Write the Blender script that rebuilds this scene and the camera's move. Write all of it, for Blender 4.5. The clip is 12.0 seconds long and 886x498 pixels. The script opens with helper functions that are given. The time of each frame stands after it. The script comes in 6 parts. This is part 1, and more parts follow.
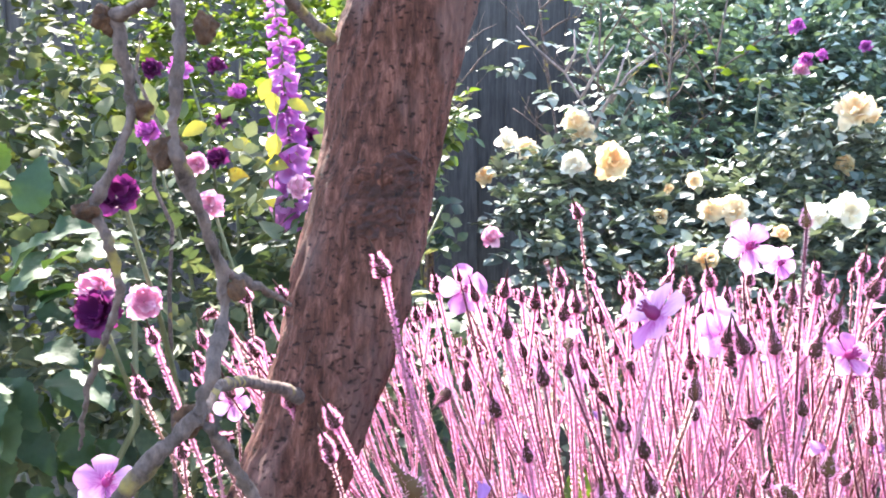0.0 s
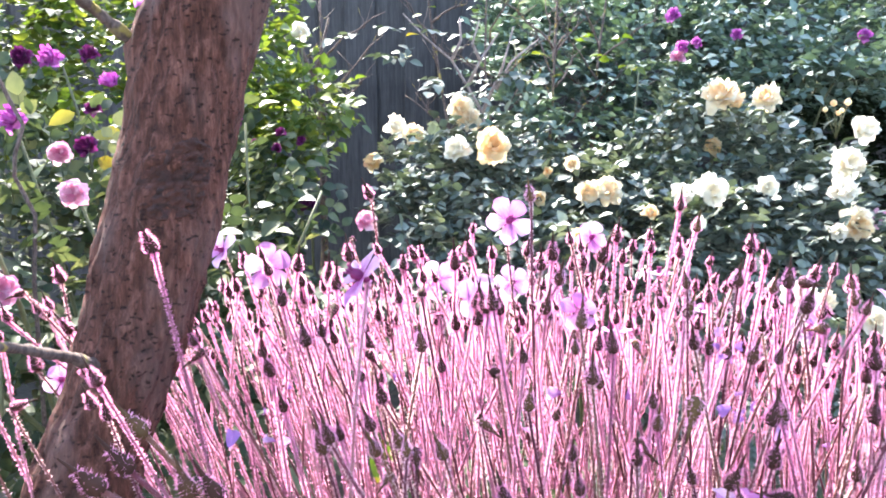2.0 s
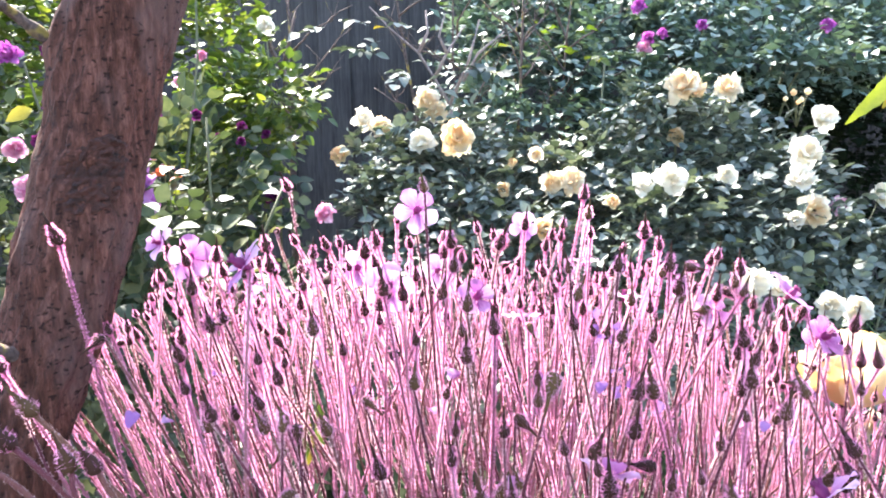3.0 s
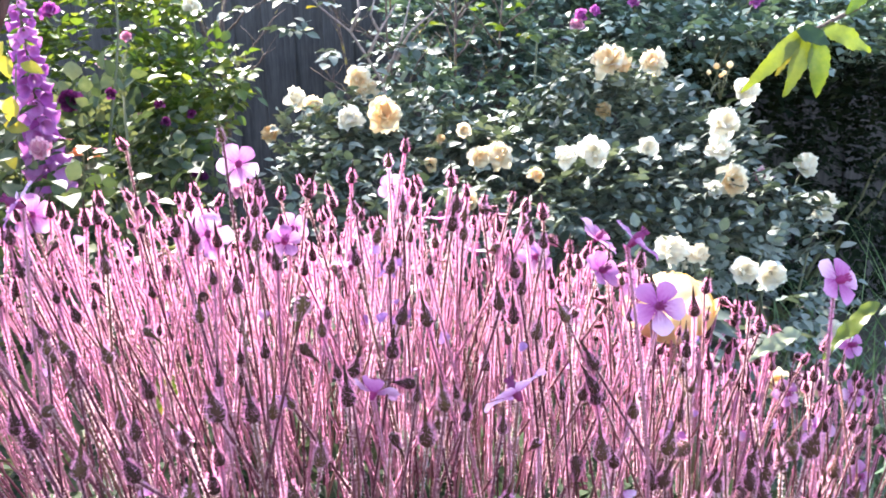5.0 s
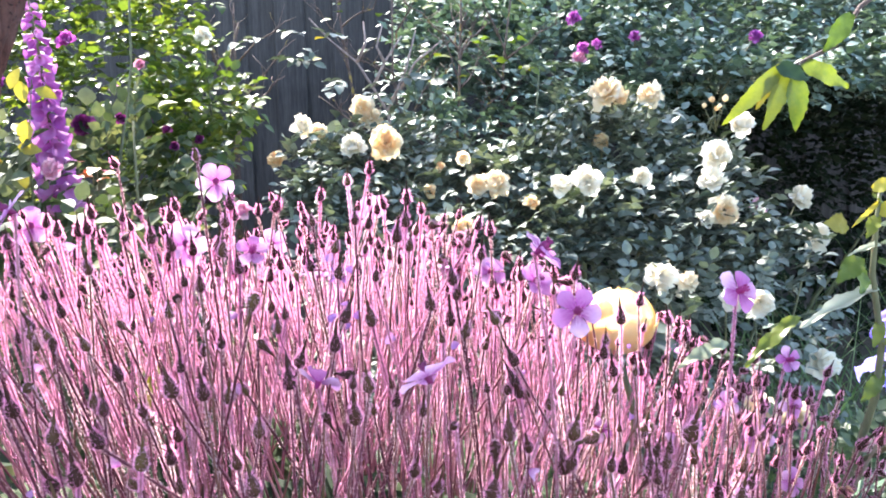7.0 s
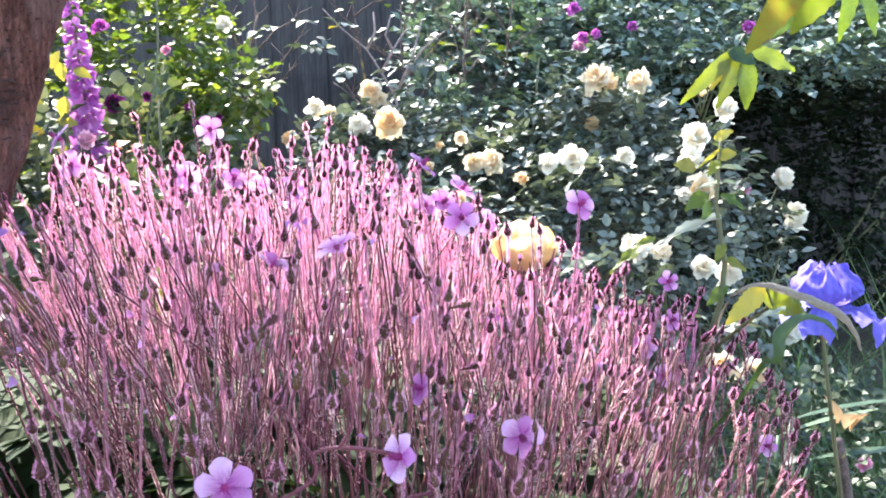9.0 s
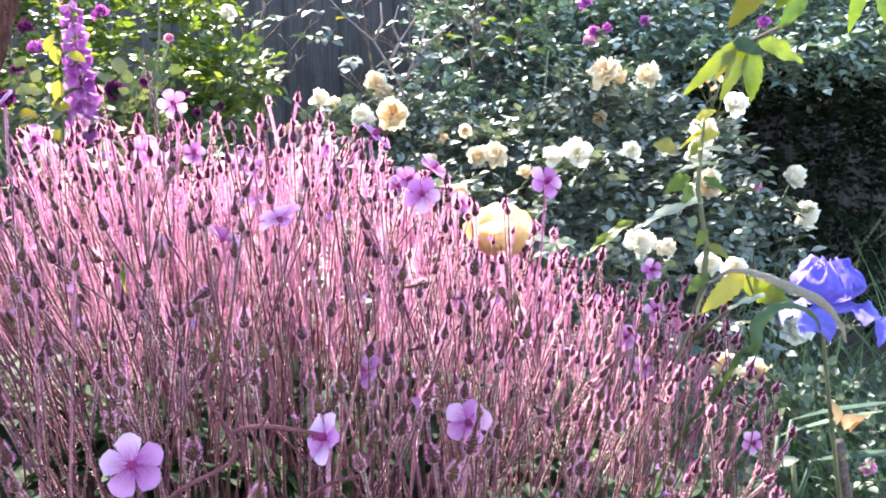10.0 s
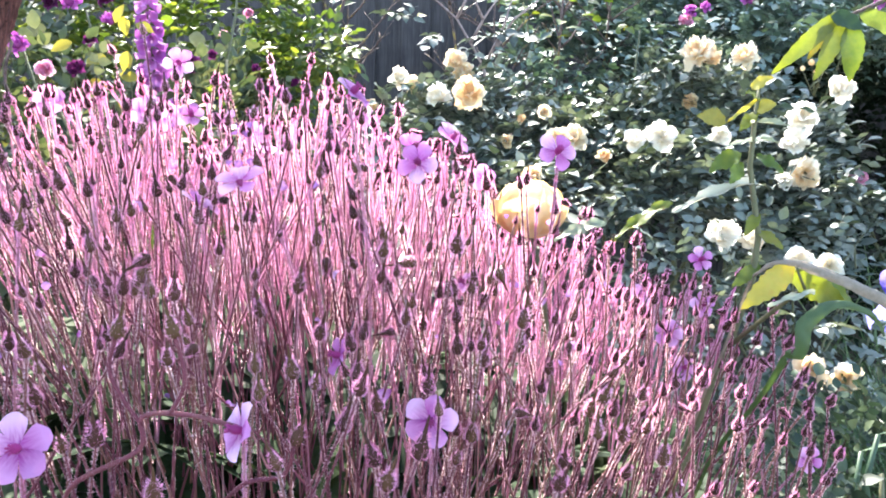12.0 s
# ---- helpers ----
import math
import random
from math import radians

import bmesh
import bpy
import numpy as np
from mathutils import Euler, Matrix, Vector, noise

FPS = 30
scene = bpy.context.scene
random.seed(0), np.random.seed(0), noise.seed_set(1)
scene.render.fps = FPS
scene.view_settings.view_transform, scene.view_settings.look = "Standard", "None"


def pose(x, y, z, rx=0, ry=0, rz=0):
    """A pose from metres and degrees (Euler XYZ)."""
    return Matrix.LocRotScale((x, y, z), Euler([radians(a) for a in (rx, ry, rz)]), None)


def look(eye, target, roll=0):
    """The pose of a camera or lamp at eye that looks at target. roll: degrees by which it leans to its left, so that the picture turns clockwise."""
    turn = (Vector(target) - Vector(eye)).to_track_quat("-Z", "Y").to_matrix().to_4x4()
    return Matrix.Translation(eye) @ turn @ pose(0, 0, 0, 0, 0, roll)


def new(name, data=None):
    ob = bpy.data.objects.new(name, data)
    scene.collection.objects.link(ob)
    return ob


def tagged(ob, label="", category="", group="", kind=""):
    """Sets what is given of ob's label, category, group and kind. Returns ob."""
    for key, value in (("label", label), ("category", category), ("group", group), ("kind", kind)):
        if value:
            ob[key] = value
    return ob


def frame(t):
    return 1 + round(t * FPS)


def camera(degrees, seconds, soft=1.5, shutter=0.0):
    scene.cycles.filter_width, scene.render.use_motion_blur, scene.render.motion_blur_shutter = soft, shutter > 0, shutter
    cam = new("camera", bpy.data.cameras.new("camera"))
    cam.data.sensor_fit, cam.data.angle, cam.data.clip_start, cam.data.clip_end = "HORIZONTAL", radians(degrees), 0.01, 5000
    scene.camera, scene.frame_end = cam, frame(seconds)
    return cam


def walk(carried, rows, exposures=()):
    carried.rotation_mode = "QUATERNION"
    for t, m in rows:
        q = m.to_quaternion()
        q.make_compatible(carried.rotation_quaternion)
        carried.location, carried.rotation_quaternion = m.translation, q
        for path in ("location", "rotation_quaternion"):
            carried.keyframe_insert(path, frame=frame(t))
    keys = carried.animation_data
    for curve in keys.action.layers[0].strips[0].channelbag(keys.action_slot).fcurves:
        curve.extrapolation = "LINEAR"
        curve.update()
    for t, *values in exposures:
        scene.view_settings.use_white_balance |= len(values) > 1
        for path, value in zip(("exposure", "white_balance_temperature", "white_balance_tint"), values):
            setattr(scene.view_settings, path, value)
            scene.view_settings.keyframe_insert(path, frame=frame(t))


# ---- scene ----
cam = camera(55.4, 12.0, soft=1.9)
METRES, EYE, TILT, LEAN, TURN = 0.75, 1.35, -8.0, 0.0, 0.0
ROWS = [
    (0.0, 0.0, 0.0, 0.0, 0.0, 0.0, -0.0),
    (0.5, 0.0272, -0.0168, -0.0006, -0.72, -0.62, -0.04),
    (1.0, 0.0476, -0.0337, -0.0025, -1.9, -1.07, 0.61),
    (1.5, 0.0782, -0.0527, -0.0061, -3.65, -1.24, 1.19),
    (2.0, 0.103, -0.0731, -0.0087, -5.56, -1.0, 1.19),
    (2.5, 0.1333, -0.0913, -0.0102, -6.46, -1.42, 1.52),
    (3.0, 0.1642, -0.1123, -0.0119, -6.61, -1.59, 1.83),
    (3.5, 0.203, -0.1355, -0.0154, -8.03, -1.97, 2.52),
    (3.7, 0.2167, -0.1317, -0.0155, -8.41, -2.36, 2.63),
    (5.3, 0.3025, -0.1901, -0.053, -8.84, -2.74, 3.07),
    (5.5, 0.3072, -0.1957, -0.0534, -8.85, -2.63, 3.23),
    (6.0, 0.3184, -0.2077, -0.0562, -9.08, -2.34, 3.14),
    (6.5, 0.3349, -0.2292, -0.0603, -8.74, -2.05, 3.2),
    (6.7, 0.3365, -0.2436, -0.0616, -8.46, -1.5, 2.81),
    (8.3, 0.3663, -0.434, -0.1062, -4.52, 0.37, 1.02),
    (8.5, 0.3758, -0.4814, -0.1226, -4.49, -0.46, 1.93),
    (9.0, 0.4202, -0.5452, -0.1442, -5.84, -1.17, 1.52),
    (9.5, 0.4613, -0.5405, -0.164, -5.48, -1.66, 1.31),
    (10.0, 0.4887, -0.5082, -0.1696, -4.57, -1.19, 0.66),
    (10.5, 0.536, -0.4727, -0.165, -3.19, -1.73, -0.05),
    (11.0, 0.5649, -0.4546, -0.1654, -0.83, -1.4, -0.06),
    (11.5, 0.5768, -0.4401, -0.1741, 1.17, -2.01, -0.33),
    (12.0, 0.5972, -0.4125, -0.1819, 2.21, -2.14, -1.24),
]
walk(cam, [(t, pose(0, 0, EYE, TILT, LEAN, TURN) @ pose(METRES * x, METRES * y, METRES * z, 90 + pitch, roll, yaw)) for t, x, y, z, yaw, pitch, roll in ROWS],
     exposures=[(0.0, 3.05), (2.5, 2.87), (3.7, 2.74), (5.5, 2.63), (9.5, 2.70), (12.0, 2.84)])

# ---- light ----
world = bpy.data.worlds.new("garden_sky")
scene.world = world
world.use_nodes = True
nt = world.node_tree
sky = nt.nodes.new("ShaderNodeTexSky")
sky.sky_type, sky.sun_disc = "NISHITA", False
SUN_EL, SUN_AZ = 48.0, -16.0          # degrees; azimuth from +y towards +x
sky.sun_elevation, sky.sun_rotation = radians(SUN_EL), radians(SUN_AZ)
nt.links.new(sky.outputs[0], nt.nodes["Background"].inputs[0])
nt.nodes["Background"].inputs[1].default_value = 0.15
sun = new("sun", bpy.data.lights.new("sun", "SUN"))
sun.data.energy, sun.data.angle, sun.data.color = 5.0, radians(0.6), (1.0, 0.95, 0.87)
sd = Vector((math.sin(radians(SUN_AZ)) * math.cos(radians(SUN_EL)), math.cos(radians(SUN_AZ)) * math.cos(radians(SUN_EL)), math.sin(radians(SUN_EL))))
sun.matrix_world = look(sd * 20, (0, 0, 0))


# ---- materials ----
def material(name):
    m = bpy.data.materials.new(name)
    m.use_nodes = True
    n = m.node_tree.nodes
    return m, n, m.node_tree.links, n["Principled BSDF"], n["Material Output"]


def ramp(nodes, stops):
    r = nodes.new("ShaderNodeValToRGB")
    e = r.color_ramp.elements
    while len(e) < len(stops):
        e.new(0.5)
    for k, (p, c) in zip(e, stops):
        k.position, k.color = p, (*c, 1)
    return r


def leafy(name, stops, rough=0.4, through_it=0.35, glow=(1.0, 1.0, 1.0), vein=60.0, joined=False, bump=0.25, spec=0.5):
    """A leaf or petal: per-piece colour, mottling, gloss on top, and light passing through."""
    m, n, l, b, out = material(name)
    if joined:
        src = n.new("ShaderNodeNewGeometry").outputs["Random Per Island"]
    else:
        src = n.new("ShaderNodeObjectInfo").outputs["Random"]
    tc = n.new("ShaderNodeTexCoord")
    nz = n.new("ShaderNodeTexNoise")
    nz.inputs["Scale"].default_value, nz.inputs["Detail"].default_value = vein, 4
    l.new(tc.outputs["Object"], nz.inputs["Vector"])
    mix = n.new("ShaderNodeMath")
    mix.operation = "MULTIPLY_ADD"
    l.new(nz.outputs["Fac"], mix.inputs[0])
    mix.inputs[1].default_value = 0.45
    sub = n.new("ShaderNodeMath")
    sub.operation = "MULTIPLY_ADD"
    l.new(src, sub.inputs[0])
    sub.inputs[1].default_value, sub.inputs[2].default_value = 0.75, -0.1
    l.new(sub.outputs[0], mix.inputs[2])
    r = ramp(n, stops)
    l.new(mix.outputs[0], r.inputs[0])
    l.new(r.outputs[0], b.inputs["Base Color"])
    b.inputs["Roughness"].default_value = rough
    b.inputs["Specular IOR Level"].default_value = spec
    bp = n.new("ShaderNodeBump")
    bp.inputs["Strength"].default_value, bp.inputs["Distance"].default_value = bump, 0.002
    l.new(nz.outputs["Fac"], bp.inputs["Height"])
    l.new(bp.outputs[0], b.inputs["Normal"])
    t = n.new("ShaderNodeBsdfTranslucent")
    tint = n.new("ShaderNodeMix")
    tint.data_type, tint.blend_type = "RGBA", "MULTIPLY"
    tint.inputs["Factor"].default_value = 1.0
    l.new(r.outputs[0], tint.inputs["A"])
    tint.inputs["B"].default_value = (*glow, 1)
    l.new(tint.outputs["Result"], t.inputs["Color"])
    ms = n.new("ShaderNodeMixShader")
    ms.inputs[0].default_value = through_it
    l.new(b.outputs[0], ms.inputs[1])
    l.new(t.outputs[0], ms.inputs[2])
    l.new(ms.outputs[0], out.inputs[0])
    return m


def barky(name):
    """Red-brown bark: long fissures, flaking plates with dark edges, small dark cross flecks and greyer weathered patches."""
    m, n, l, b, out = material(name)
    tc = n.new("ShaderNodeTexCoord")

    def field(kind, scale, size, detail=6.0):
        mp = n.new("ShaderNodeMapping")
        mp.inputs["Scale"].default_value = scale
        l.new(tc.outputs["Object"], mp.inputs["Vector"])
        t = n.new(kind)
        t.inputs["Scale"].default_value, t.inputs["Detail"].default_value = size, detail
        l.new(mp.outputs[0], t.inputs["Vector"])
        return t

    def mixed(fac, a, c, blend="MIX"):
        k = n.new("ShaderNodeMix")
        k.data_type, k.blend_type = "RGBA", blend
        l.new(fac, k.inputs["Factor"])
        l.new(a, k.inputs["A"])
        k.inputs["B"].default_value = (*c, 1)
        return k.outputs["Result"]
    grain = field("ShaderNodeTexNoise", (1, 1, 0.14), 210, 9)
    grain.inputs["Roughness"].default_value = 0.75
    plate = field("ShaderNodeTexVoronoi", (1, 1, 0.30), 62, 2)
    plate.feature = "DISTANCE_TO_EDGE"
    fleck = field("ShaderNodeTexNoise", (0.7, 0.7, 1.3), 300, 4)
    worn = field("ShaderNodeTexNoise", (1, 1, 0.5), 26, 4)
    base = ramp(n, [(0.32, (0.017, 0.0058, 0.004)), (0.50, (0.092, 0.034, 0.024)), (0.66, (0.205, 0.086, 0.066))])
    l.new(grain.outputs["Fac"], base.inputs[0])
    grey = ramp(n, [(0.50, (0, 0, 0)), (0.64, (0.55, 0.55, 0.55))])
    l.new(worn.outputs["Fac"], grey.inputs[0])
    crack = ramp(n, [(0.0, (0.35, 0.35, 0.35)), (0.07, (0, 0, 0))])
    l.new(plate.outputs["Distance"], crack.inputs[0])
    spot = ramp(n, [(0.60, (0, 0, 0)), (0.66, (0.8, 0.8, 0.8))])
    l.new(fleck.outputs["Fac"], spot.inputs[0])
    colour = mixed(grey.outputs[0], base.outputs[0], (0.135, 0.078, 0.070))
    colour = mixed(crack.outputs[0], colour, (0.022, 0.008, 0.005))
    colour = mixed(spot.outputs[0], colour, (0.012, 0.005, 0.004))
    l.new(colour, b.inputs["Base Color"])
    b.inputs["Roughness"].default_value = 0.9
    b.inputs["Specular IOR Level"].default_value = 0.25
    add = n.new("ShaderNodeMath")
    add.operation = "SUBTRACT"
    l.new(grain.outputs["Fac"], add.inputs[0])
    l.new(crack.outputs[0], add.inputs[1])
    less = n.new("ShaderNodeMath")
    less.operation = "SUBTRACT"
    l.new(add.outputs[0], less.inputs[0])
    l.new(spot.outputs[0], less.inputs[1])
    bp = n.new("ShaderNodeBump")
    bp.inputs["Strength"].default_value, bp.inputs["Distance"].default_value = 0.9, 0.0022
    l.new(less.outputs[0], bp.inputs["Height"])
    l.new(bp.outputs[0], b.inputs["Normal"])
    return m


def woody(name, dark, light, scale=(1, 1, 0.15), size=60.0, bump=0.6, rough=0.85, patch=None, span=(0.36, 0.68)):
    m, n, l, b, out = material(name)
    tc = n.new("ShaderNodeTexCoord")
    mp = n.new("ShaderNodeMapping")
    mp.inputs["Scale"].default_value = scale
    l.new(tc.outputs["Object"], mp.inputs["Vector"])
    a = n.new("ShaderNodeTexNoise")
    a.inputs["Scale"].default_value, a.inputs["Detail"].default_value, a.inputs["Roughness"].default_value = size, 8, 0.7
    l.new(mp.outputs[0], a.inputs["Vector"])
    w = n.new("ShaderNodeTexNoise")
    w.inputs["Scale"].default_value, w.inputs["Detail"].default_value = size * 0.22, 3
    l.new(tc.outputs["Object"], w.inputs["Vector"])
    mx = n.new("ShaderNodeMath")
    mx.operation = "MULTIPLY_ADD"
    l.new(a.outputs["Fac"], mx.inputs[0])
    mx.inputs[1].default_value = 0.85
    hw = n.new("ShaderNodeMath")
    hw.operation = "MULTIPLY"
    l.new(w.outputs["Fac"], hw.inputs[0])
    hw.inputs[1].default_value = 0.2
    l.new(hw.outputs[0], mx.inputs[2])
    stops = [(span[0], dark), ((span[0] + span[1]) / 2, tuple((p + q) / 2 for p, q in zip(dark, light))), (span[1], light)]
    r = ramp(n, stops)
    l.new(mx.outputs[0], r.inputs[0])
    colour = r.outputs[0]
    if patch:
        f = n.new("ShaderNodeTexNoise")
        f.inputs["Scale"].default_value, f.inputs["Detail"].default_value = patch[1], 6
        l.new(tc.outputs["Object"], f.inputs["Vector"])
        pr = ramp(n, [(patch[2], (0, 0, 0)), (patch[2] + 0.06, (1, 1, 1))])
        l.new(f.outputs["Fac"], pr.inputs[0])
        pm = n.new("ShaderNodeMix")
        pm.data_type = "RGBA"
        l.new(pr.outputs[0], pm.inputs["Factor"])
        l.new(colour, pm.inputs["A"])
        pm.inputs["B"].default_value = (*patch[0], 1)
        colour = pm.outputs["Result"]
    l.new(colour, b.inputs["Base Color"])
    b.inputs["Roughness"].default_value = rough
    bp = n.new("ShaderNodeBump")
    bp.inputs["Strength"].default_value, bp.inputs["Distance"].default_value = bump, 0.004
    l.new(mx.outputs[0], bp.inputs["Height"])
    l.new(bp.outputs[0], b.inputs["Normal"])
    return m


ROSE_LEAF = [(0.0, (0.028, 0.040, 0.026)), (0.5, (0.120, 0.146, 0.122)), (1.0, (0.29, 0.30, 0.255))]
LIME_LEAF = [(0.0, (0.014, 0.024, 0.013)), (0.5, (0.058, 0.082, 0.042)), (1.0, (0.20, 0.205, 0.105))]
DARK_LEAF = [(0.0, (0.036, 0.066, 0.042)), (0.5, (0.118, 0.172, 0.145)), (1.0, (0.24, 0.29, 0.25))]
# near-black leaf colour that paints in the deep shade of the hollow
HOLLOW_LEAF = [(0.0, (0.006, 0.011, 0.006)), (0.5, (0.014, 0.022, 0.012)), (1.0, (0.03, 0.042, 0.022))]
YELLOW_LEAF = [(0.0, (0.035, 0.065, 0.012)), (0.35, (0.08, 0.125, 0.018)), (0.7, (0.17, 0.19, 0.03)), (1.0, (0.20, 0.11, 0.03))]
GOLD_LEAF = [(0.0, (0.15, 0.08, 0.015)), (0.22, (0.19, 0.18, 0.03)), (0.8, (0.40, 0.35, 0.06)), (1.0, (0.45, 0.25, 0.05))]
m_rose_leaf = leafy("rose_leaf", ROSE_LEAF, 0.55, 0.15, (1.1, 1.2, 0.6), spec=0.45)
m_rose_leaf_j = leafy("rose_leaf_mass", ROSE_LEAF, 0.55, 0.15, (1.1, 1.2, 0.6), spec=0.45, joined=True)
m_lime_leaf = leafy("lime_leaf", LIME_LEAF, 0.52, 0.33, (1.2, 1.15, 0.7), spec=0.35)
m_lime_leaf_j = leafy("lime_leaf_mass", LIME_LEAF, 0.52, 0.33, (1.2, 1.15, 0.7), spec=0.35, joined=True)
m_dark_leaf_j = leafy("dark_leaf_mass", DARK_LEAF, 0.55, 0.15, (1.2, 1.3, 0.6), joined=True, spec=0.45)
m_hollow_leaf = leafy("hollow_leaf_mass", HOLLOW_LEAF, 0.7, 0.1, joined=True, spec=0.06)
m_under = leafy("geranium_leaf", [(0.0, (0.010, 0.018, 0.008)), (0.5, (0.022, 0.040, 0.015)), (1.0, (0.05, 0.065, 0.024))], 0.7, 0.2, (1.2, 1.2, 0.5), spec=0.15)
m_yellow_leaf = leafy("yellow_leaf", YELLOW_LEAF, 0.4, 0.45, (1.2, 1.2, 0.5), vein=110, bump=0.5)
m_broad = leafy("broad_leaf", [(0.0, (0.012, 0.030, 0.010)), (0.5, (0.03, 0.062, 0.022)), (1.0, (0.065, 0.105, 0.038))], 0.6, 0.3, (1.2, 1.2, 0.5), vein=90, bump=0.6)
m_low_leaf = leafy("low_leaf_mass", [(0.0, (0.008, 0.016, 0.008)), (0.5, (0.030, 0.052, 0.026)), (1.0, (0.11, 0.14, 0.075))], 0.5, 0.2, joined=True, spec=0.35)
# sunlit look put into the colour: brighter and yellower than the lime leaf
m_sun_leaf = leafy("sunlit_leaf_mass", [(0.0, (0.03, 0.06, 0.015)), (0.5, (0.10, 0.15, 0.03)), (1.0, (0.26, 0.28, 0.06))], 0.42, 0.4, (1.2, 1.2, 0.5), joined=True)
# olive leaf with the shade of the left side put into its colour
m_olive_shade_leaf = leafy("shaded_olive_leaf_mass", [(0.0, (0.012, 0.017, 0.006)), (0.5, (0.042, 0.052, 0.018)), (1.0, (0.12, 0.12, 0.042))], 0.6, 0.3, (1.2, 1.2, 0.6), joined=True, spec=0.2)
m_fox = leafy("foxglove_bell", [(0.0, (0.32, 0.07, 0.32)), (0.5, (0.48, 0.15, 0.46)), (1.0, (0.66, 0.34, 0.62))], 0.6, 0.35, vein=60, bump=0.1, spec=0.2)
m_gold_leaf = leafy("golden_leaf", GOLD_LEAF, 0.5, 0.42, (1.2, 1.1, 0.5), vein=150, bump=0.5)
m_red_leaf = leafy("red_leaf", [(0.0, (0.22, 0.03, 0.02)), (0.5, (0.42, 0.13, 0.05)), (1.0, (0.55, 0.30, 0.10))], 0.5, 0.35, vein=120, bump=0.4)
m_grass = leafy("grass_blade", [(0.0, (0.03, 0.07, 0.02)), (0.5, (0.09, 0.16, 0.05)), (1.0, (0.22, 0.27, 0.11))], 0.5, 0.3, joined=True)
m_blade = leafy("iris_blade", [(0.0, (0.022, 0.050, 0.026)), (0.5, (0.055, 0.105, 0.055)), (1.0, (0.11, 0.17, 0.095))], 0.5, 0.25)
m_cream = leafy("cream_petal", [(0.0, (0.90, 0.66, 0.40)), (0.45, (0.92, 0.80, 0.60)), (1.0, (0.93, 0.88, 0.76))], 0.6, 0.5, vein=25, bump=0.1, spec=0.2)
m_apricot = leafy("apricot_petal", [(0.0, (0.89, 0.60, 0.31)), (0.5, (0.91, 0.74, 0.48)), (1.0, (0.93, 0.83, 0.64))], 0.6, 0.5, vein=25, bump=0.1, spec=0.2)
m_white = leafy("white_petal", [(0.0, (0.88, 0.79, 0.64)), (0.5, (0.91, 0.87, 0.77)), (1.0, (0.92, 0.90, 0.85))], 0.6, 0.5, vein=25, bump=0.1, spec=0.2)
m_yellow = leafy("yellow_petal", [(0.0, (0.88, 0.53, 0.19)), (0.5, (0.92, 0.72, 0.37)), (1.0, (0.94, 0.83, 0.58))], 0.6, 0.45, (1, 0.90, 0.66), vein=25, bump=0.1, spec=0.2)
m_purple = leafy("purple_petal", [(0.0, (0.055, 0.006, 0.045)), (0.5, (0.13, 0.014, 0.095)), (1.0, (0.26, 0.04, 0.18))], 0.6, 0.25, vein=25, bump=0.1, spec=0.2)
m_pinkrose = leafy("pink_rose_petal", [(0.0, (0.70, 0.22, 0.40)), (0.5, (0.80, 0.42, 0.56)), (1.0, (0.88, 0.62, 0.70))], 0.6, 0.35, vein=25, bump=0.1, spec=0.2)
m_magenta = leafy("magenta_petal", [(0.0, (0.36, 0.05, 0.30)), (0.5, (0.55, 0.12, 0.48)), (1.0, (0.70, 0.26, 0.62))], 0.6, 0.4, vein=40, bump=0.1, spec=0.2)
m_geranium = leafy("geranium_petal", [(0.0, (0.50, 0.18, 0.47)), (0.5, (0.69, 0.36, 0.65)), (1.0, (0.88, 0.64, 0.85))], 0.6, 0.55, vein=60, bump=0.1, spec=0.2)


def deepen_base(m, colour, reach):
    """A darker eye at the base of each petal and fine radial veins, in the petal's own space."""
    n, l = m.node_tree.nodes, m.node_tree.links
    tc = n.new("ShaderNodeTexCoord")
    sep = n.new("ShaderNodeSeparateXYZ")
    l.new(tc.outputs["Object"], sep.inputs[0])
    mp = n.new("ShaderNodeMapping")
    mp.inputs["Scale"].default_value = (1, 0.12, 1)
    l.new(tc.outputs["Object"], mp.inputs["Vector"])
    vein = n.new("ShaderNodeTexNoise")
    vein.inputs["Scale"].default_value = 900
    l.new(mp.outputs[0], vein.inputs["Vector"])
    far = n.new("ShaderNodeMapRange")
    far.inputs["From Min"].default_value, far.inputs["From Max"].default_value = 0.0, reach
    far.inputs["To Min"].default_value, far.inputs["To Max"].default_value = 0.95, 0.0
    l.new(sep.outputs["Y"], far.inputs["Value"])
    mul = n.new("ShaderNodeMath")
    mul.operation = "MULTIPLY"
    l.new(far.outputs[0], mul.inputs[0])
    l.new(vein.outputs["Fac"], mul.inputs[1])
    twice = n.new("ShaderNodeMath")
    twice.operation, twice.use_clamp = "MULTIPLY", True
    l.new(mul.outputs[0], twice.inputs[0])
    twice.inputs[1].default_value = 1.7
    pick = next(k for k in n if k.type == "VALTORGB")
    ends = [(k.from_socket, k.to_socket) for k in pick.outputs[0].links]
    mix = n.new("ShaderNodeMix")
    mix.data_type = "RGBA"
    l.new(twice.outputs[0], mix.inputs["Factor"])
    l.new(pick.outputs[0], mix.inputs["A"])
    mix.inputs["B"].default_value = (*colour, 1)
    for _, end in ends:
        l.new(mix.outputs["Result"], end)


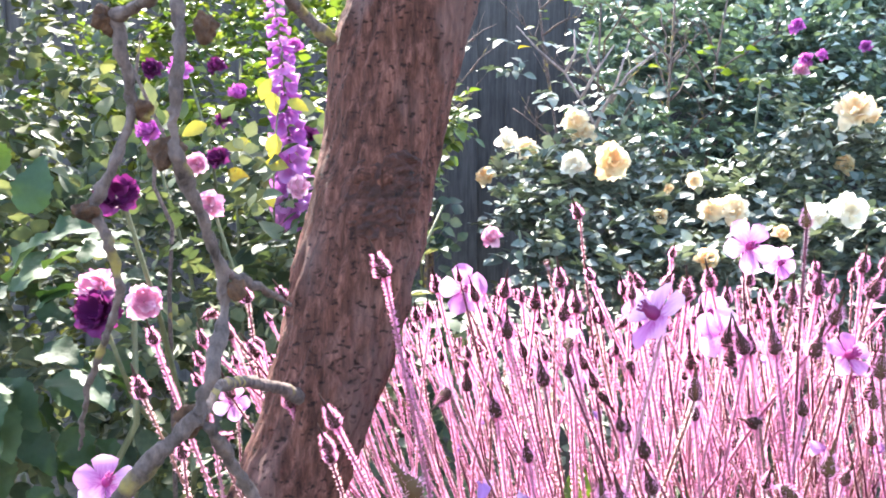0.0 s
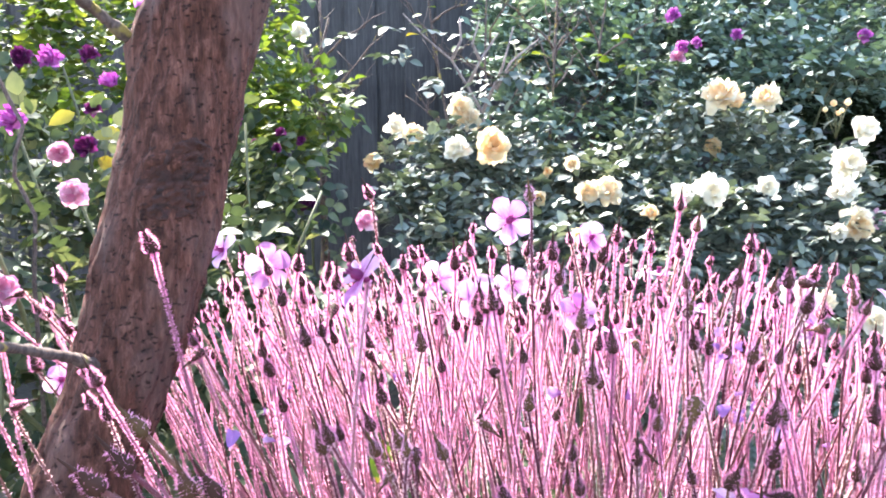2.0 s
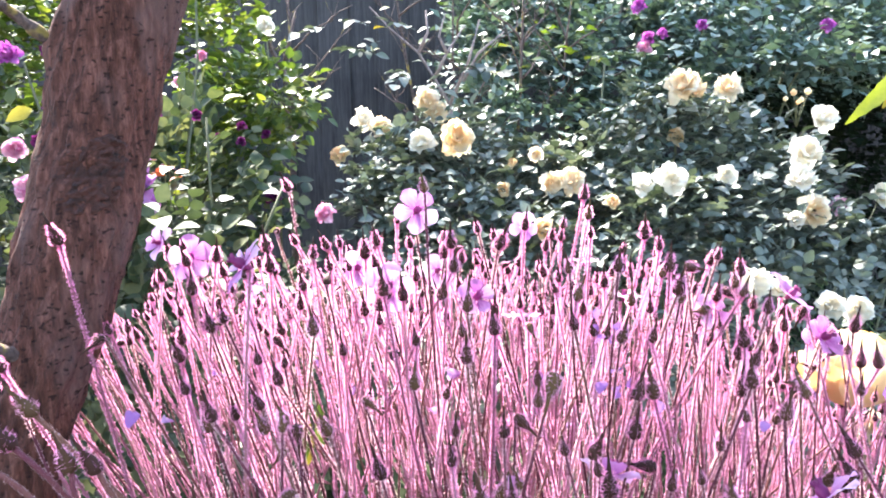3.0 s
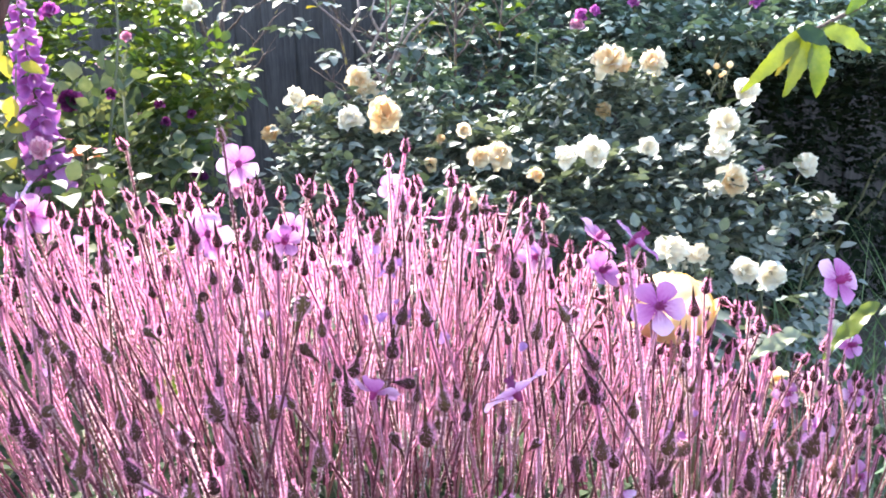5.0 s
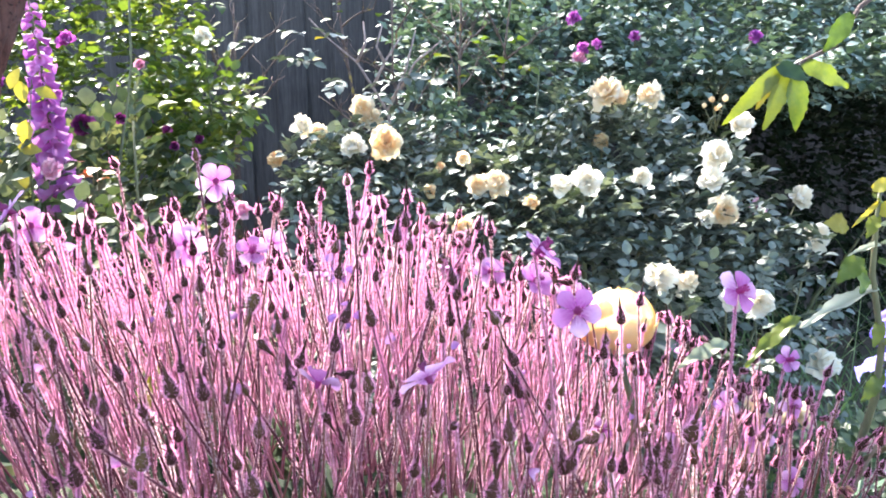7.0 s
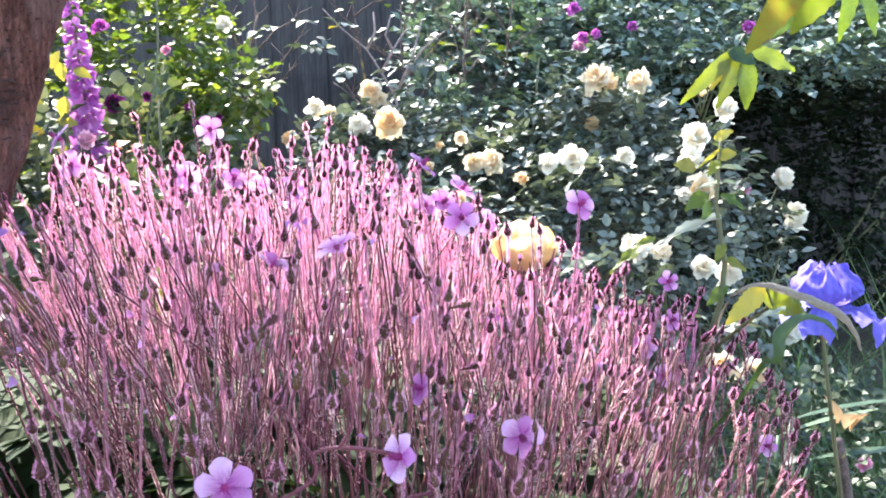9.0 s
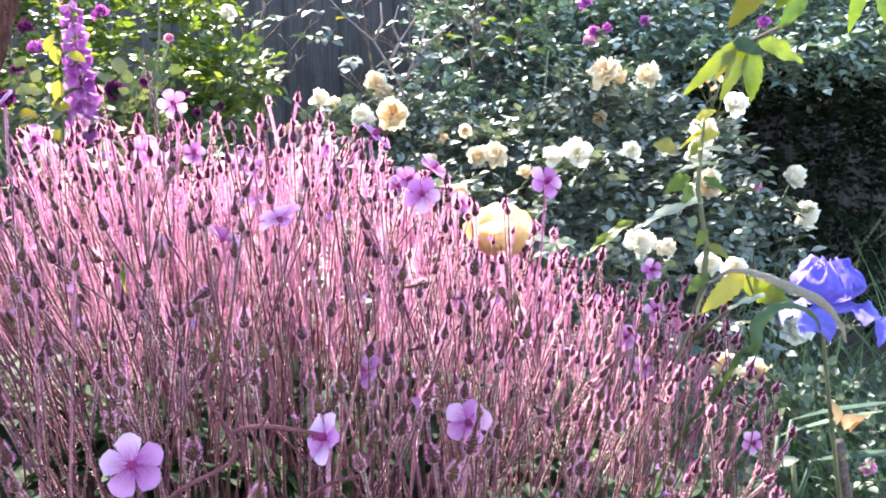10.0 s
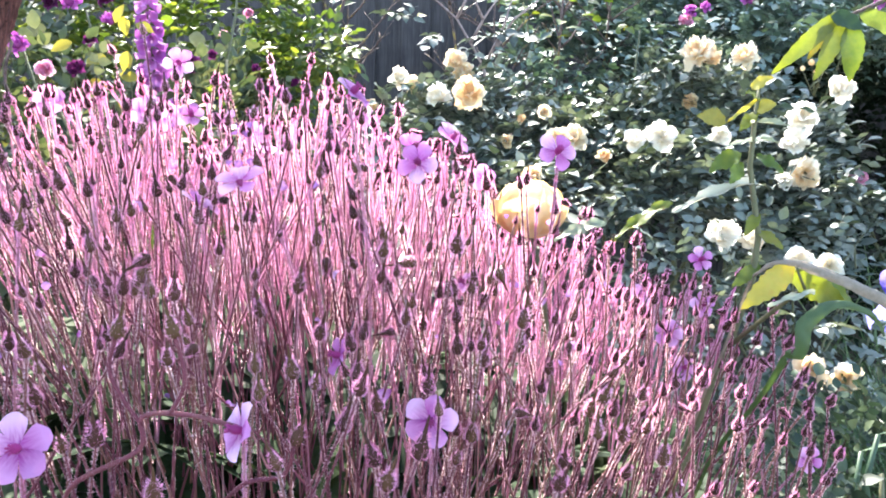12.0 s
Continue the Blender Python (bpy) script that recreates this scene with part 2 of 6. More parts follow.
deepen_base(m_geranium, (0.30, 0.03, 0.24), 0.011)
m_heart = leafy("geranium_heart", [(0.0, (0.16, 0.01, 0.08)), (1.0, (0.40, 0.03, 0.20))], 0.6, 0.2)
m_iris = leafy("iris_petal", [(0.0, (0.10, 0.08, 0.45)), (0.5, (0.20, 0.18, 0.66)), (1.0, (0.36, 0.33, 0.80))], 0.6, 0.4, vein=110, bump=0.7, spec=0.2)
m_iris_pale = leafy("iris_standard", [(0.0, (0.13, 0.10, 0.50)), (0.5, (0.25, 0.20, 0.68)), (1.0, (0.46, 0.40, 0.84))], 0.6, 0.45, vein=120, bump=0.7, spec=0.2)
m_pale_leaf = leafy("pale_leaf", [(0.0, (0.22, 0.26, 0.15)), (1.0, (0.48, 0.47, 0.36))], 0.5, 0.35, vein=110)
m_rolled = leafy("rolled_leaf", [(0.0, (0.045, 0.050, 0.024)), (0.5, (0.16, 0.135, 0.095)), (1.0, (0.36, 0.28, 0.22))], 0.7, 0.2, vein=260, bump=0.8)
m_wilted = leafy("wilted_petal", [(0.0, (0.20, 0.08, 0.28)), (0.5, (0.36, 0.17, 0.44)), (1.0, (0.58, 0.34, 0.62))], 0.7, 0.35, vein=80, spec=0.1)
# red-brown stalk, darkened in colour for the shaded front of the bed
DIM_STALK = [(0.0, (0.075, 0.018, 0.026)), (0.5, (0.17, 0.05, 0.07)), (1.0, (0.21, 0.11, 0.07))]
m_stalk_dim = leafy("geranium_stalk", DIM_STALK, 0.75, 0.22, vein=90, spec=0.2)
m_stalk_dim_j = leafy("geranium_stalk_mass", DIM_STALK, 0.75, 0.22, vein=90, joined=True, spec=0.2)
# pink stalk, brightened in colour for the sunlit part of the bed
LIT_PINK_STALK = [(0.0, (0.20, 0.065, 0.09)), (0.5, (0.36, 0.145, 0.19)), (1.0, (0.45, 0.25, 0.24))]
m_stalk_lit_pink = leafy("lit_pink_geranium_stalk", LIT_PINK_STALK, 0.75, 0.3, vein=90, spec=0.2)
m_stalk_lit_pink_j = leafy("lit_pink_geranium_stalk_mass", LIT_PINK_STALK, 0.75, 0.3, vein=90, joined=True, spec=0.2)
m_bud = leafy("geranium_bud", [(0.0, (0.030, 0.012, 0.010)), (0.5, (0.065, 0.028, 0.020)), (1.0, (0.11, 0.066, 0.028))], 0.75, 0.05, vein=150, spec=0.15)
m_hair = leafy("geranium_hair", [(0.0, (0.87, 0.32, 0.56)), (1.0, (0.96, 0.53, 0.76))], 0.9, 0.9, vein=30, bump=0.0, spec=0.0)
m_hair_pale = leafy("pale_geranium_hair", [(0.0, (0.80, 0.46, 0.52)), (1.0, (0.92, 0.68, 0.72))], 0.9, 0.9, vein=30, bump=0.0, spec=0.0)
m_cane = woody("rose_cane", (0.05, 0.06, 0.025), (0.16, 0.15, 0.07), size=80, bump=0.2, rough=0.6)
m_bark = barky("red_brown_bark")
m_twig = woody("grey_twig_bark", (0.026, 0.015, 0.013), (0.21, 0.145, 0.13), (1, 1, 0.6), 260, 1.0, 0.9, ((0.30, 0.22, 0.06), 40, 0.60))
m_scar = woody("scar_bark", (0.008, 0.0025, 0.002), (0.10, 0.032, 0.022), (0.5, 0.5, 1.4), 150, 1.0, 0.9)
m_pale_twig = woody("pale_twig_bark", (0.12, 0.085, 0.08), (0.42, 0.32, 0.30), (1, 1, 0.5), 120, 0.6, 0.9)
m_knot = woody("brown_knot_bark", (0.018, 0.007, 0.004), (0.15, 0.066, 0.03), (1, 1, 0.7), 240, 1.0, 0.95, ((0.26, 0.19, 0.05), 60, 0.62))
m_fence = woody("dark_weathered_board", (0.024, 0.021, 0.022), (0.088, 0.077, 0.076), (1, 1, 0.06), 60, 0.4, 0.9)
m_soil = woody("garden_soil", (0.02, 0.014, 0.009), (0.09, 0.065, 0.04), (1, 1, 1), 30, 0.8, 0.95)
m_dry = leafy("dry_sheath", [(0.0, (0.30, 0.14, 0.05)), (1.0, (0.60, 0.38, 0.18))], 0.7, 0.4)

rng = np.random.default_rng(7)


# ---- mesh templates: (vertices, faces) ----
def leaf_form(length, width, fold=0.25, curl=0.25, teeth=0.0):
    st = [(0.0, 0.0), (0.14, 0.55), (0.36, 1.0), (0.6, 0.88), (0.82, 0.5), (1.0, 0.0)]
    v, f = [], []
    for k, (s, w) in enumerate(st):
        z = -curl * length * s * s
        if w == 0:
            v.append((0, s * length, z))
        else:
            h = w * width / 2
            v += [(-h, s * length + teeth * width, z + fold * h), (0, s * length, z), (h, s * length + teeth * width, z + fold * h)]
    f = [(0, 2, 1), (0, 3, 2)]
    for k in range(3):
        a = 1 + 3 * k
        f += [(a, a + 1, a + 4, a + 3), (a + 1, a + 2, a + 5, a + 4)]
    f += [(10, 11, 13), (11, 12, 13)]
    return np.array(v, float), f


def plain_leaf_form(length, width, fold=0.25, curl=0.25):
    """A small folded leaf of four faces, for foliage that stays far off."""
    h, z = width / 2, -curl * length * 0.2
    v = [(0, 0, 0), (-h, 0.45 * length, z + fold * h), (0, 0.45 * length, z), (h, 0.45 * length, z + fold * h), (0, length, -curl * length)]
    return np.array(v, float), [(0, 2, 1), (0, 3, 2), (1, 2, 4), (2, 3, 4)]


def big_leaf_form(length, width, fold=0.25, curl=0.25, ripple=0.04, teeth=0.06, seed=0):
    """A larger leaf with a toothed, rippled edge and a pointed tip."""
    r = np.random.default_rng(seed)
    n, v, f = 15, [], []
    ph = r.uniform(0, 6)
    for i in range(n):
        q = i / (n - 1)
        w = width / 2 * (math.sin(math.pi * min(1, q * 0.92 + 0.04) ** 0.85) ** 0.9) * (1 - 0.25 * q)
        w *= 1 + (teeth if i % 2 else -teeth)
        z = -curl * length * q * q
        for u in (-1, -0.5, 0, 0.5, 1):
            rip = ripple * length * u * u * math.sin(q * 14 + ph + u)
            v.append((u * w, q * length - (0.0 if i % 2 else 0.02 * length * abs(u)), z + fold * abs(u) * w + rip))
    for i in range(n - 1):
        for k in range(4):
            a = i * 5 + k
            f.append((a, a + 1, a + 6, a + 5))
    return np.array(v), f


def tube_form(pts, radii, sides=6):
    pts = np.array([tuple(p) for p in pts], float)
    n = len(pts)
    v, f = [], []
    a = None
    for i in range(n):
        d = pts[min(i + 1, n - 1)] - pts[max(i - 1, 0)]
        d = d / (np.linalg.norm(d) + 1e-9)
        if a is None:
            a = np.cross(d, (0.31, 0.87, 0.38) if abs(d[1]) < 0.8 else (1, 0, 0.1))
        a = a - d * np.dot(a, d)
        a /= np.linalg.norm(a) + 1e-9
        b = np.cross(d, a)
        for k in range(sides):
            t = 2 * math.pi * k / sides
            v.append(pts[i] + radii[i] * (math.cos(t) * a + math.sin(t) * b))
    for i in range(n - 1):
        for k in range(sides):
            k2 = (k + 1) % sides
            f.append((i * sides + k, i * sides + k2, (i + 1) * sides + k2, (i + 1) * sides + k))
    f += [tuple(range(sides))[::-1], tuple((n - 1) * sides + k for k in range(sides))]
    return np.array(v), f


def petal_form(length, width, cup=0.5, roll=0.3, notch=0.0, nu=5, nv=5, wave=0.0):
    """A petal from its base at 0, out along +y, cupped upwards, with a rolled rim."""
    v, f = [], []
    for j in range(nv):
        s = j / (nv - 1)
        w = width * (0.28 + 0.95 * math.sin(min(1, s * 1.05) * math.pi * 0.62)) * (1 - 0.45 * max(0, s - 0.75) / 0.25)
        for i in range(nu):
            u = 2 * i / (nu - 1) - 1
            y = length * s * (1 - 0.10 * u * u * s - notch * (1 - abs(u)) * max(0, s - 0.7) * 2)
            z = cup * length * s ** 1.6 + 0.35 * cup * width * u * u * s - roll * length * max(0, s - 0.6) ** 2 * 3
            z += wave * length * s * math.sin(u * 7 + 1)
            v.append((u * w / 2, y, z))
    for j in range(nv - 1):
        for i in range(nu - 1):
            a = j * nu + i
            f.append((a, a + 1, a + nu + 1, a + nu))
    return np.array(v), f


def moved(form, m):
    v, f = form
    m = np.array(m)
    return v @ m[:3, :3].T + m[:3, 3], f


def merged(forms):
    vs, fs, o = [], [], 0
    for v, f in forms:
        vs.append(v)
        fs += [tuple(i + o for i in q) for q in f]
        o += len(v)
    return np.concatenate(vs), fs


def mesh_of(name, groups, smooth=True):
    """groups: list of (form, material)."""
    me = bpy.data.meshes.new(name)
    vs, fs, mi, o = [], [], [], 0
    for k, (form, mat) in enumerate(groups):
        v, f = form
        vs.append(v)
        fs += [tuple(i + o for i in q) for q in f]
        mi += [k] * len(f)
        o += len(v)
        me.materials.append(mat)
    me.from_pydata(np.concatenate(vs).tolist(), [], fs)
    me.polygons.foreach_set("material_index", mi)
    if smooth:
        me.polygons.foreach_set("use_smooth", [True] * len(fs))
    me.update()
    return me


def thing(name, label, category, at=(0, 0, 0), group="", kind="", data=None):
    ob = new(name, data)
    ob.location = at
    return tagged(ob, label, category, group, kind)


def part(name, data, parent, m=None, label="", kind=""):
    """A part under a thing or part; m is its pose in the parent's space."""
    ob = new(name, data)
    ob.parent = parent
    if m is not None:
        ob.matrix_local = m
    return tagged(ob, label, kind=kind)


def facing(at, normal, spin=0.0, size=1.0):
    """A pose whose +z looks along normal."""
    q = Vector(normal).to_track_quat("Z", "Y")
    return Matrix.Translation(at) @ q.to_matrix().to_4x4() @ Matrix.Rotation(spin, 4, "Z") @ Matrix.Scale(size, 4)


def rv(a, b):
    return float(rng.uniform(a, b))


# ---- leaf sprays ----
def spray_form(leaflets, length, width, stem=0.05, droop=0.3, seed=0, one=leaf_form):
    r = np.random.default_rng(seed)
    forms = []
    pairs = (leaflets - 1) // 2
    span = stem + pairs * length * 0.72
    pts = [(0, s * span, -droop * span * s * s * 0.6) for s in (0, 0.35, 0.7, 1)]
    forms.append(tube_form(pts, [0.0011, 0.001, 0.0008, 0.0006], 3))
    for k in range(pairs):
        s = (stem + k * length * 0.72) / span
        p = (0, s * span, -droop * span * s * s * 0.6)
        for side in (-1, 1):
            m = Matrix.Translation(p) @ Euler((r.uniform(-0.35, 0.2), r.uniform(-0.4, 0.4), -side * r.uniform(0.9, 1.25))).to_matrix().to_4x4()
            q = r.uniform(0.8, 1.0)
            forms.append(moved(one(length * q, width * q, r.uniform(0.1, 0.45), r.uniform(0.05, 0.35)), m))
    m = Matrix.Translation((0, span, -droop * span * 0.6)) @ Euler((r.uniform(-0.5, 0.0), r.uniform(-0.3, 0.3), r.uniform(-0.2, 0.2))).to_matrix().to_4x4()
    forms.append(moved(one(length * 1.1, width * 1.1, r.uniform(0.1, 0.45), r.uniform(0.05, 0.35)), m))
    return merged(forms)


def spray_pose(p, out, rise=0.35, size=1.0):
    """A spray at p that reaches along out, its leaves' faces up and outwards."""
    y = Vector(out).normalized()
    y = (y + Vector((rv(-0.5, 0.5), rv(-0.5, 0.5), rv(-0.3, 0.3) + rise * 0.3))).normalized()
    up = Vector((rv(-0.45, 0.45), rv(-0.75, 0.2), 1)).normalized()
    x = y.cross(up).normalized()
    z = x.cross(y)
    m = Matrix((x, y, z)).transposed().to_4x4()
    return Matrix.Translation(p) @ m @ Matrix.Scale(size, 4)


def blob_points(n, centre, radii, shell=0.55):
    """Points in the outer part of a lumpy ellipsoid, with their outward directions."""
    res = []
    c = Vector(centre)
    while len(res) < n:
        d = Vector(rng.normal(size=3)).normalized()
        lump = 1 + 0.35 * noise.noise(d * 1.7 + c) + 0.2 * noise.noise(d * 4 + c)
        r = (shell + (1 - shell) * rv(0, 1) ** 0.6) * lump
        res.append((c + Vector((d.x * radii[0] * r, d.y * radii[1] * r, d.z * radii[2] * r)), d))
    return res


def bank_points(n, x0, x1, y0, y1, low, high, thick=0.12):
    """Points under a sloping, lumpy top surface that rises from y0 to y1; low and high give its height at x."""
    res = []
    while len(res) < n:
        x, q = rv(x0, x1), rv(0, 1)
        y = y0 + (y1 - y0) * q + rv(-0.05, 0.05)
        lump = noise.noise(Vector((x * 4.5, y * 4.5, 3.1)))
        if lump < -0.22:
            continue
        z = low(x) + (high(x) - low(x)) * q + 0.10 * lump - thick * rv(0, 1) ** 1.6
        res.append((Vector((x, y, z)), Vector((rv(-0.8, 0.8), -0.8, rv(0, 0.7))).normalized()))
    return res


def bush_foliage(owner, blobs, sprays, mat, mat_joined, parts=250, size=(0.8, 1.2), near=None, banks=(), flowers=()):
    """Sprays over blobs: the first ones single leaf parts, the rest one mass. blobs: (count, centre, radii)."""
    pts = []
    for n, c, r in blobs:
        pts += blob_points(n, c, r)
    for bank in banks:
        pts += bank_points(*bank)
    # blooms open on the outside of the bush, towards the garden
    out = Vector((0.25, -0.2, 1.28))
    for x, y, z, w, kind in flowers:
        c = Vector((x, y, z))
        u = (c - out).normalized()
        pts = [q for q in pts if (q[0] - c).dot(u) > 0.03 or ((q[0] - c) - u * (q[0] - c).dot(u)).length > w * 0.55 + 0.02]
    if near is not None:
        pts.sort(key=lambda q: (q[0] - Vector(near)).length)
    meshes = [mesh_of("leaf", [(s, mat)]) for s in sprays]
    rest = []
    for k, (p, d) in enumerate(pts):
        m = spray_pose(p, d, size=rv(*size))
        w = int(rng.integers(len(sprays)))
        if k < parts:
            part("leaf", meshes[w], owner, m)
        else:
            rest.append(moved(sprays[w], m))
    if rest:
        part("foliage", mesh_of("foliage", [(merged(rest), mat_joined)]), owner, label="dense green leaves deeper in the plant", kind="stuff")


def cane(a, b, sag, r0, r1, n=7, wob=0.02):
    a, b = np.array(a, float), np.array(b, float)
    pts = []
    for i in range(n):
        s = i / (n - 1)
        p = a + (b - a) * s + np.array((0, 0, sag * 4 * s * (1 - s)))
        p += rng.normal(size=3) * wob * (0 < i < n - 1)
        pts.append(p)
    return tube_form(pts, np.linspace(r0, r1, n), 6)


# ---- ground ----
def build_ground():
    me = bpy.data.meshes.new("ground")
    bm = bmesh.new()
    bmesh.ops.create_grid(bm, x_segments=60, y_segments=60, size=1)
    for v in bm.verts:
        r = max(abs(v.co.x), abs(v.co.y))
        k = 3.0 if r < 0.7 else 3.0 + (r - 0.7) / 0.3 * 150
        v.co.x, v.co.y = v.co.x * k, v.co.y * k + 1.2
        v.co.z = 0.05 * noise.noise(Vector((v.co.x, v.co.y, 0)) * 1.3)
    bm.to_mesh(me)
    me.materials.append(m_soil)
    tagged(new("ground", me), "dark bare garden soil under the plants", "soil", kind="structure")


build_ground()


# ---- fence behind the plants ----
def build_fence():
    f = thing("fence", "dark weathered upright board fence behind the shrubs", "fence", kind="structure")
    bm = bmesh.new()
    bmesh.ops.create_cube(bm, size=1, matrix=Matrix.Diagonal((0.158, 0.018, 2.2, 1)))
    bmesh.ops.bevel(bm, geom=bm.edges[:], offset=0.004, segments=1, affect="EDGES")
    me = bpy.data.meshes.new("board")
    bm.to_mesh(me)
    bm.free()
    me.materials.append(m_fence)
    for k in range(44):
        part("board", me, f, pose(-2.6 + k * 0.15, 4.4 + 0.022 * (k % 2), 1.1 + rv(-0.01, 0.01), 0, rv(-0.2, 0.2), 0))
    bm = bmesh.new()
    for z in (0.5, 1.6):
        bmesh.ops.create_cube(bm, size=1, matrix=pose(0.7, 4.462, z) @ Matrix.Diagonal((6.7, 0.05, 0.09, 1)))
    me = bpy.data.meshes.new("rail")
    bm.to_mesh(me)
    me.materials.append(m_fence)
    part("rail", me, f)


build_fence()


# ---- the tree ----
def build_tree():
    t = thing("tree", "leaning young tree with flaking red-brown bark and gnarled lower twigs", "tree")
    ctrl = [(-0.16, 0.40, -0.02, 0.055), (-0.14, 0.41, 0.6, 0.042), (-0.112, 0.43, 1.05, 0.034), (-0.088, 0.44, 1.145, 0.031), (-0.074, 0.45, 1.185, 0.0300), (-0.058, 0.465, 1.235, 0.0320),
            (-0.047, 0.477, 1.28, 0.0342), (-0.038, 0.497, 1.33, 0.035), (-0.029, 0.508, 1.375, 0.0352), (-0.019, 0.52, 1.42, 0.038), (0.01, 0.545, 1.55, 0.036), (0.06, 0.58, 1.9, 0.034), (0.10, 0.62, 2.4, 0.028)]
    sides, rings = 92, 420
    v, f = [], []
    zs = [c[2] for c in ctrl]
    for i in range(rings):
        s = i / (rings - 1)
        z = -0.02 + 2.42 * s
        x, y, r = (np.interp(z, zs, [c[k] for c in ctrl]) for k in (0, 1, 3))
        for k in range(sides):
            a = 2 * math.pi * k / sides
            d = Vector((math.cos(a), math.sin(a), 0))
            p = Vector((x, y, z))
            q = p + d * r
            e = 0.0028 * noise.noise(Vector((q.x * 14, q.y * 14, q.z * 7))) + 0.0032 * (0.45 - abs(noise.noise(Vector((q.x * 85, q.y * 85, q.z * 14)))))
            e += 0.0016 * noise.noise(Vector((q.x * 190, q.y * 190, q.z * 38))) + 0.0012 * max(0, noise.noise(Vector((q.x * 90, q.y * 90, q.z * 70))))
            crack = noise.noise(Vector((math.cos(a) * 5.0, math.sin(a) * 5.0, z * 20)))
            e -= 0.0014 * max(0, 1 - abs(crack) * 7)
            flake = 3.2 * noise.noise(Vector((math.cos(a) * 5.2 + 5, math.sin(a) * 5.2, z * 48)))
            e += 0.0009 * (math.floor(flake) + min(1.0, (flake - math.floor(flake)) * 5))
            ring = noise.noise(Vector((math.cos(a) * 2.2, math.sin(a) * 2.2, z * 85)))
            e -= 0.0009 * max(0, 1 - abs(ring) * 9) * max(0, noise.noise(Vector((math.cos(a) * 2 + 7, math.sin(a) * 2, z * 12))) + 0.1) * 3
            # old branch scar and swollen collar
            scar = math.exp(-((z - 1.322) / 0.016) ** 2 - ((a - 4.85) / 0.5) ** 2)
            e += 0.006 * scar * math.sin((z - 1.322) * 520 + 1.2 + 2 * noise.noise(Vector((a * 4, z * 60, 0))))
            e += 0.006 * math.exp(-((z - 1.395) / 0.02) ** 2 - ((a - 3.5) / 0.5) ** 2)
            v.append(p + d * (r + e))
    for i in range(rings - 1):
        for k in range(sides):
            k2 = (k + 1) % sides
            f.append((i * sides + k, i * sides + k2, (i + 1) * sides + k2, (i + 1) * sides + k))
    part("trunk", mesh_of("trunk", [((np.array(v), f), m_bark)]), t, label="shaded trunk with flaking red-brown bark")
    # a crusted old wound: dark lifted plates of bark
    v, f, na, nz = [], [], 60, 44
    for i in range(nz):
        z = 1.288 + 0.054 * i / (nz - 1)
        x, y, r = (np.interp(z, zs, [c[k] for c in ctrl]) for k in (0, 1, 3))
        for k in range(na):
            a = 4.30 + 1.35 * k / (na - 1)
            edge = min(1.0, 4.2 * math.sin(math.pi * k / (na - 1)) * math.sin(math.pi * i / (nz - 1)) ** 1.2)
            ragged = noise.noise(Vector((a * 5, z * 120, 2.0)))
            lift = edge * (0.0028 + 0.0042 * noise.noise(Vector((a * 7, z * 330, 5.0))) + 0.0022 * noise.noise(Vector((a * 19, z * 600, 1.0)))) - 0.004 * (1 - edge) - 0.0035 * max(0, -ragged)
            v.append((x + math.cos(a) * (r + lift), y + math.sin(a) * (r + lift), z))
    for i in range(nz - 1):
        for k in range(na - 1):
            f.append((i * na + k, i * na + k + 1, (i + 1) * na + k + 1, (i + 1) * na + k))
    part("bark_scar", mesh_of("bark_scar", [((np.array(v), f), m_scar)]), t, label="crusted dark red-brown wound in the bark")
    for tip, r in [((0.6, 0.95, 2.5), 0.016), ((-0.5, 1.1, 2.4), 0.014), ((0.1, 0.85, 2.75), 0.018)]:
        part("limb", mesh_of("limb", [(cane((0.08, 0.60, 2.15), tip, 0.05, r, 0.005, wob=0.01), m_bark)]), t)
    # leaf clumps out of view, placed to shade the bed and block sky light
    leaves = []
    one = leaf_form(0.06, 0.03, 0.2, 0.2)
    for n, c, r in [(2200, (0.08, 1.12, 2.45), (0.95, 0.25, 0.12)), (680, (0.47, 1.67, 2.45), (0.19, 0.19, 0.08)), (200, (0.0, 0.75, 2.7), (0.5, 0.25, 0.2)), (1100, (0.25, 0.12, 2.35), (1.0, 0.5, 0.16))]:
        for p, d in blob_points(n, c, r, 0.2):
            leaves.append(moved(one, spray_pose(p, d, size=rv(0.8, 1.3))))
    part("crown", mesh_of("crown", [(merged(leaves), m_lime_leaf_j)]), t, label="unseen thin leafy crown overhead, placed to shade the bed", kind="stuff")
    return t


tree = build_tree()


# ---- geranium bed ----
def heads_top(x, y):
    z = 1.262 - 0.46 * max(0, 0.38 - y) - 0.5 * max(0, x - 0.32) - 0.30 * max(0, y - 0.48) - 0.10 * max(0, -x)
    return z


def fuzz(r, points, ways, axes, base, reach):
    """Fine straight hairs: one slim triangle each, standing out from the skin."""
    n = len(points)
    L = r.uniform(reach[0], reach[1], (n, 1))
    v = np.stack((points + axes * base, points - axes * base, points + ways * L), 1).reshape(-1, 3)
    return v, [(i, i + 1, i + 2) for i in range(0, 3 * n, 3)]


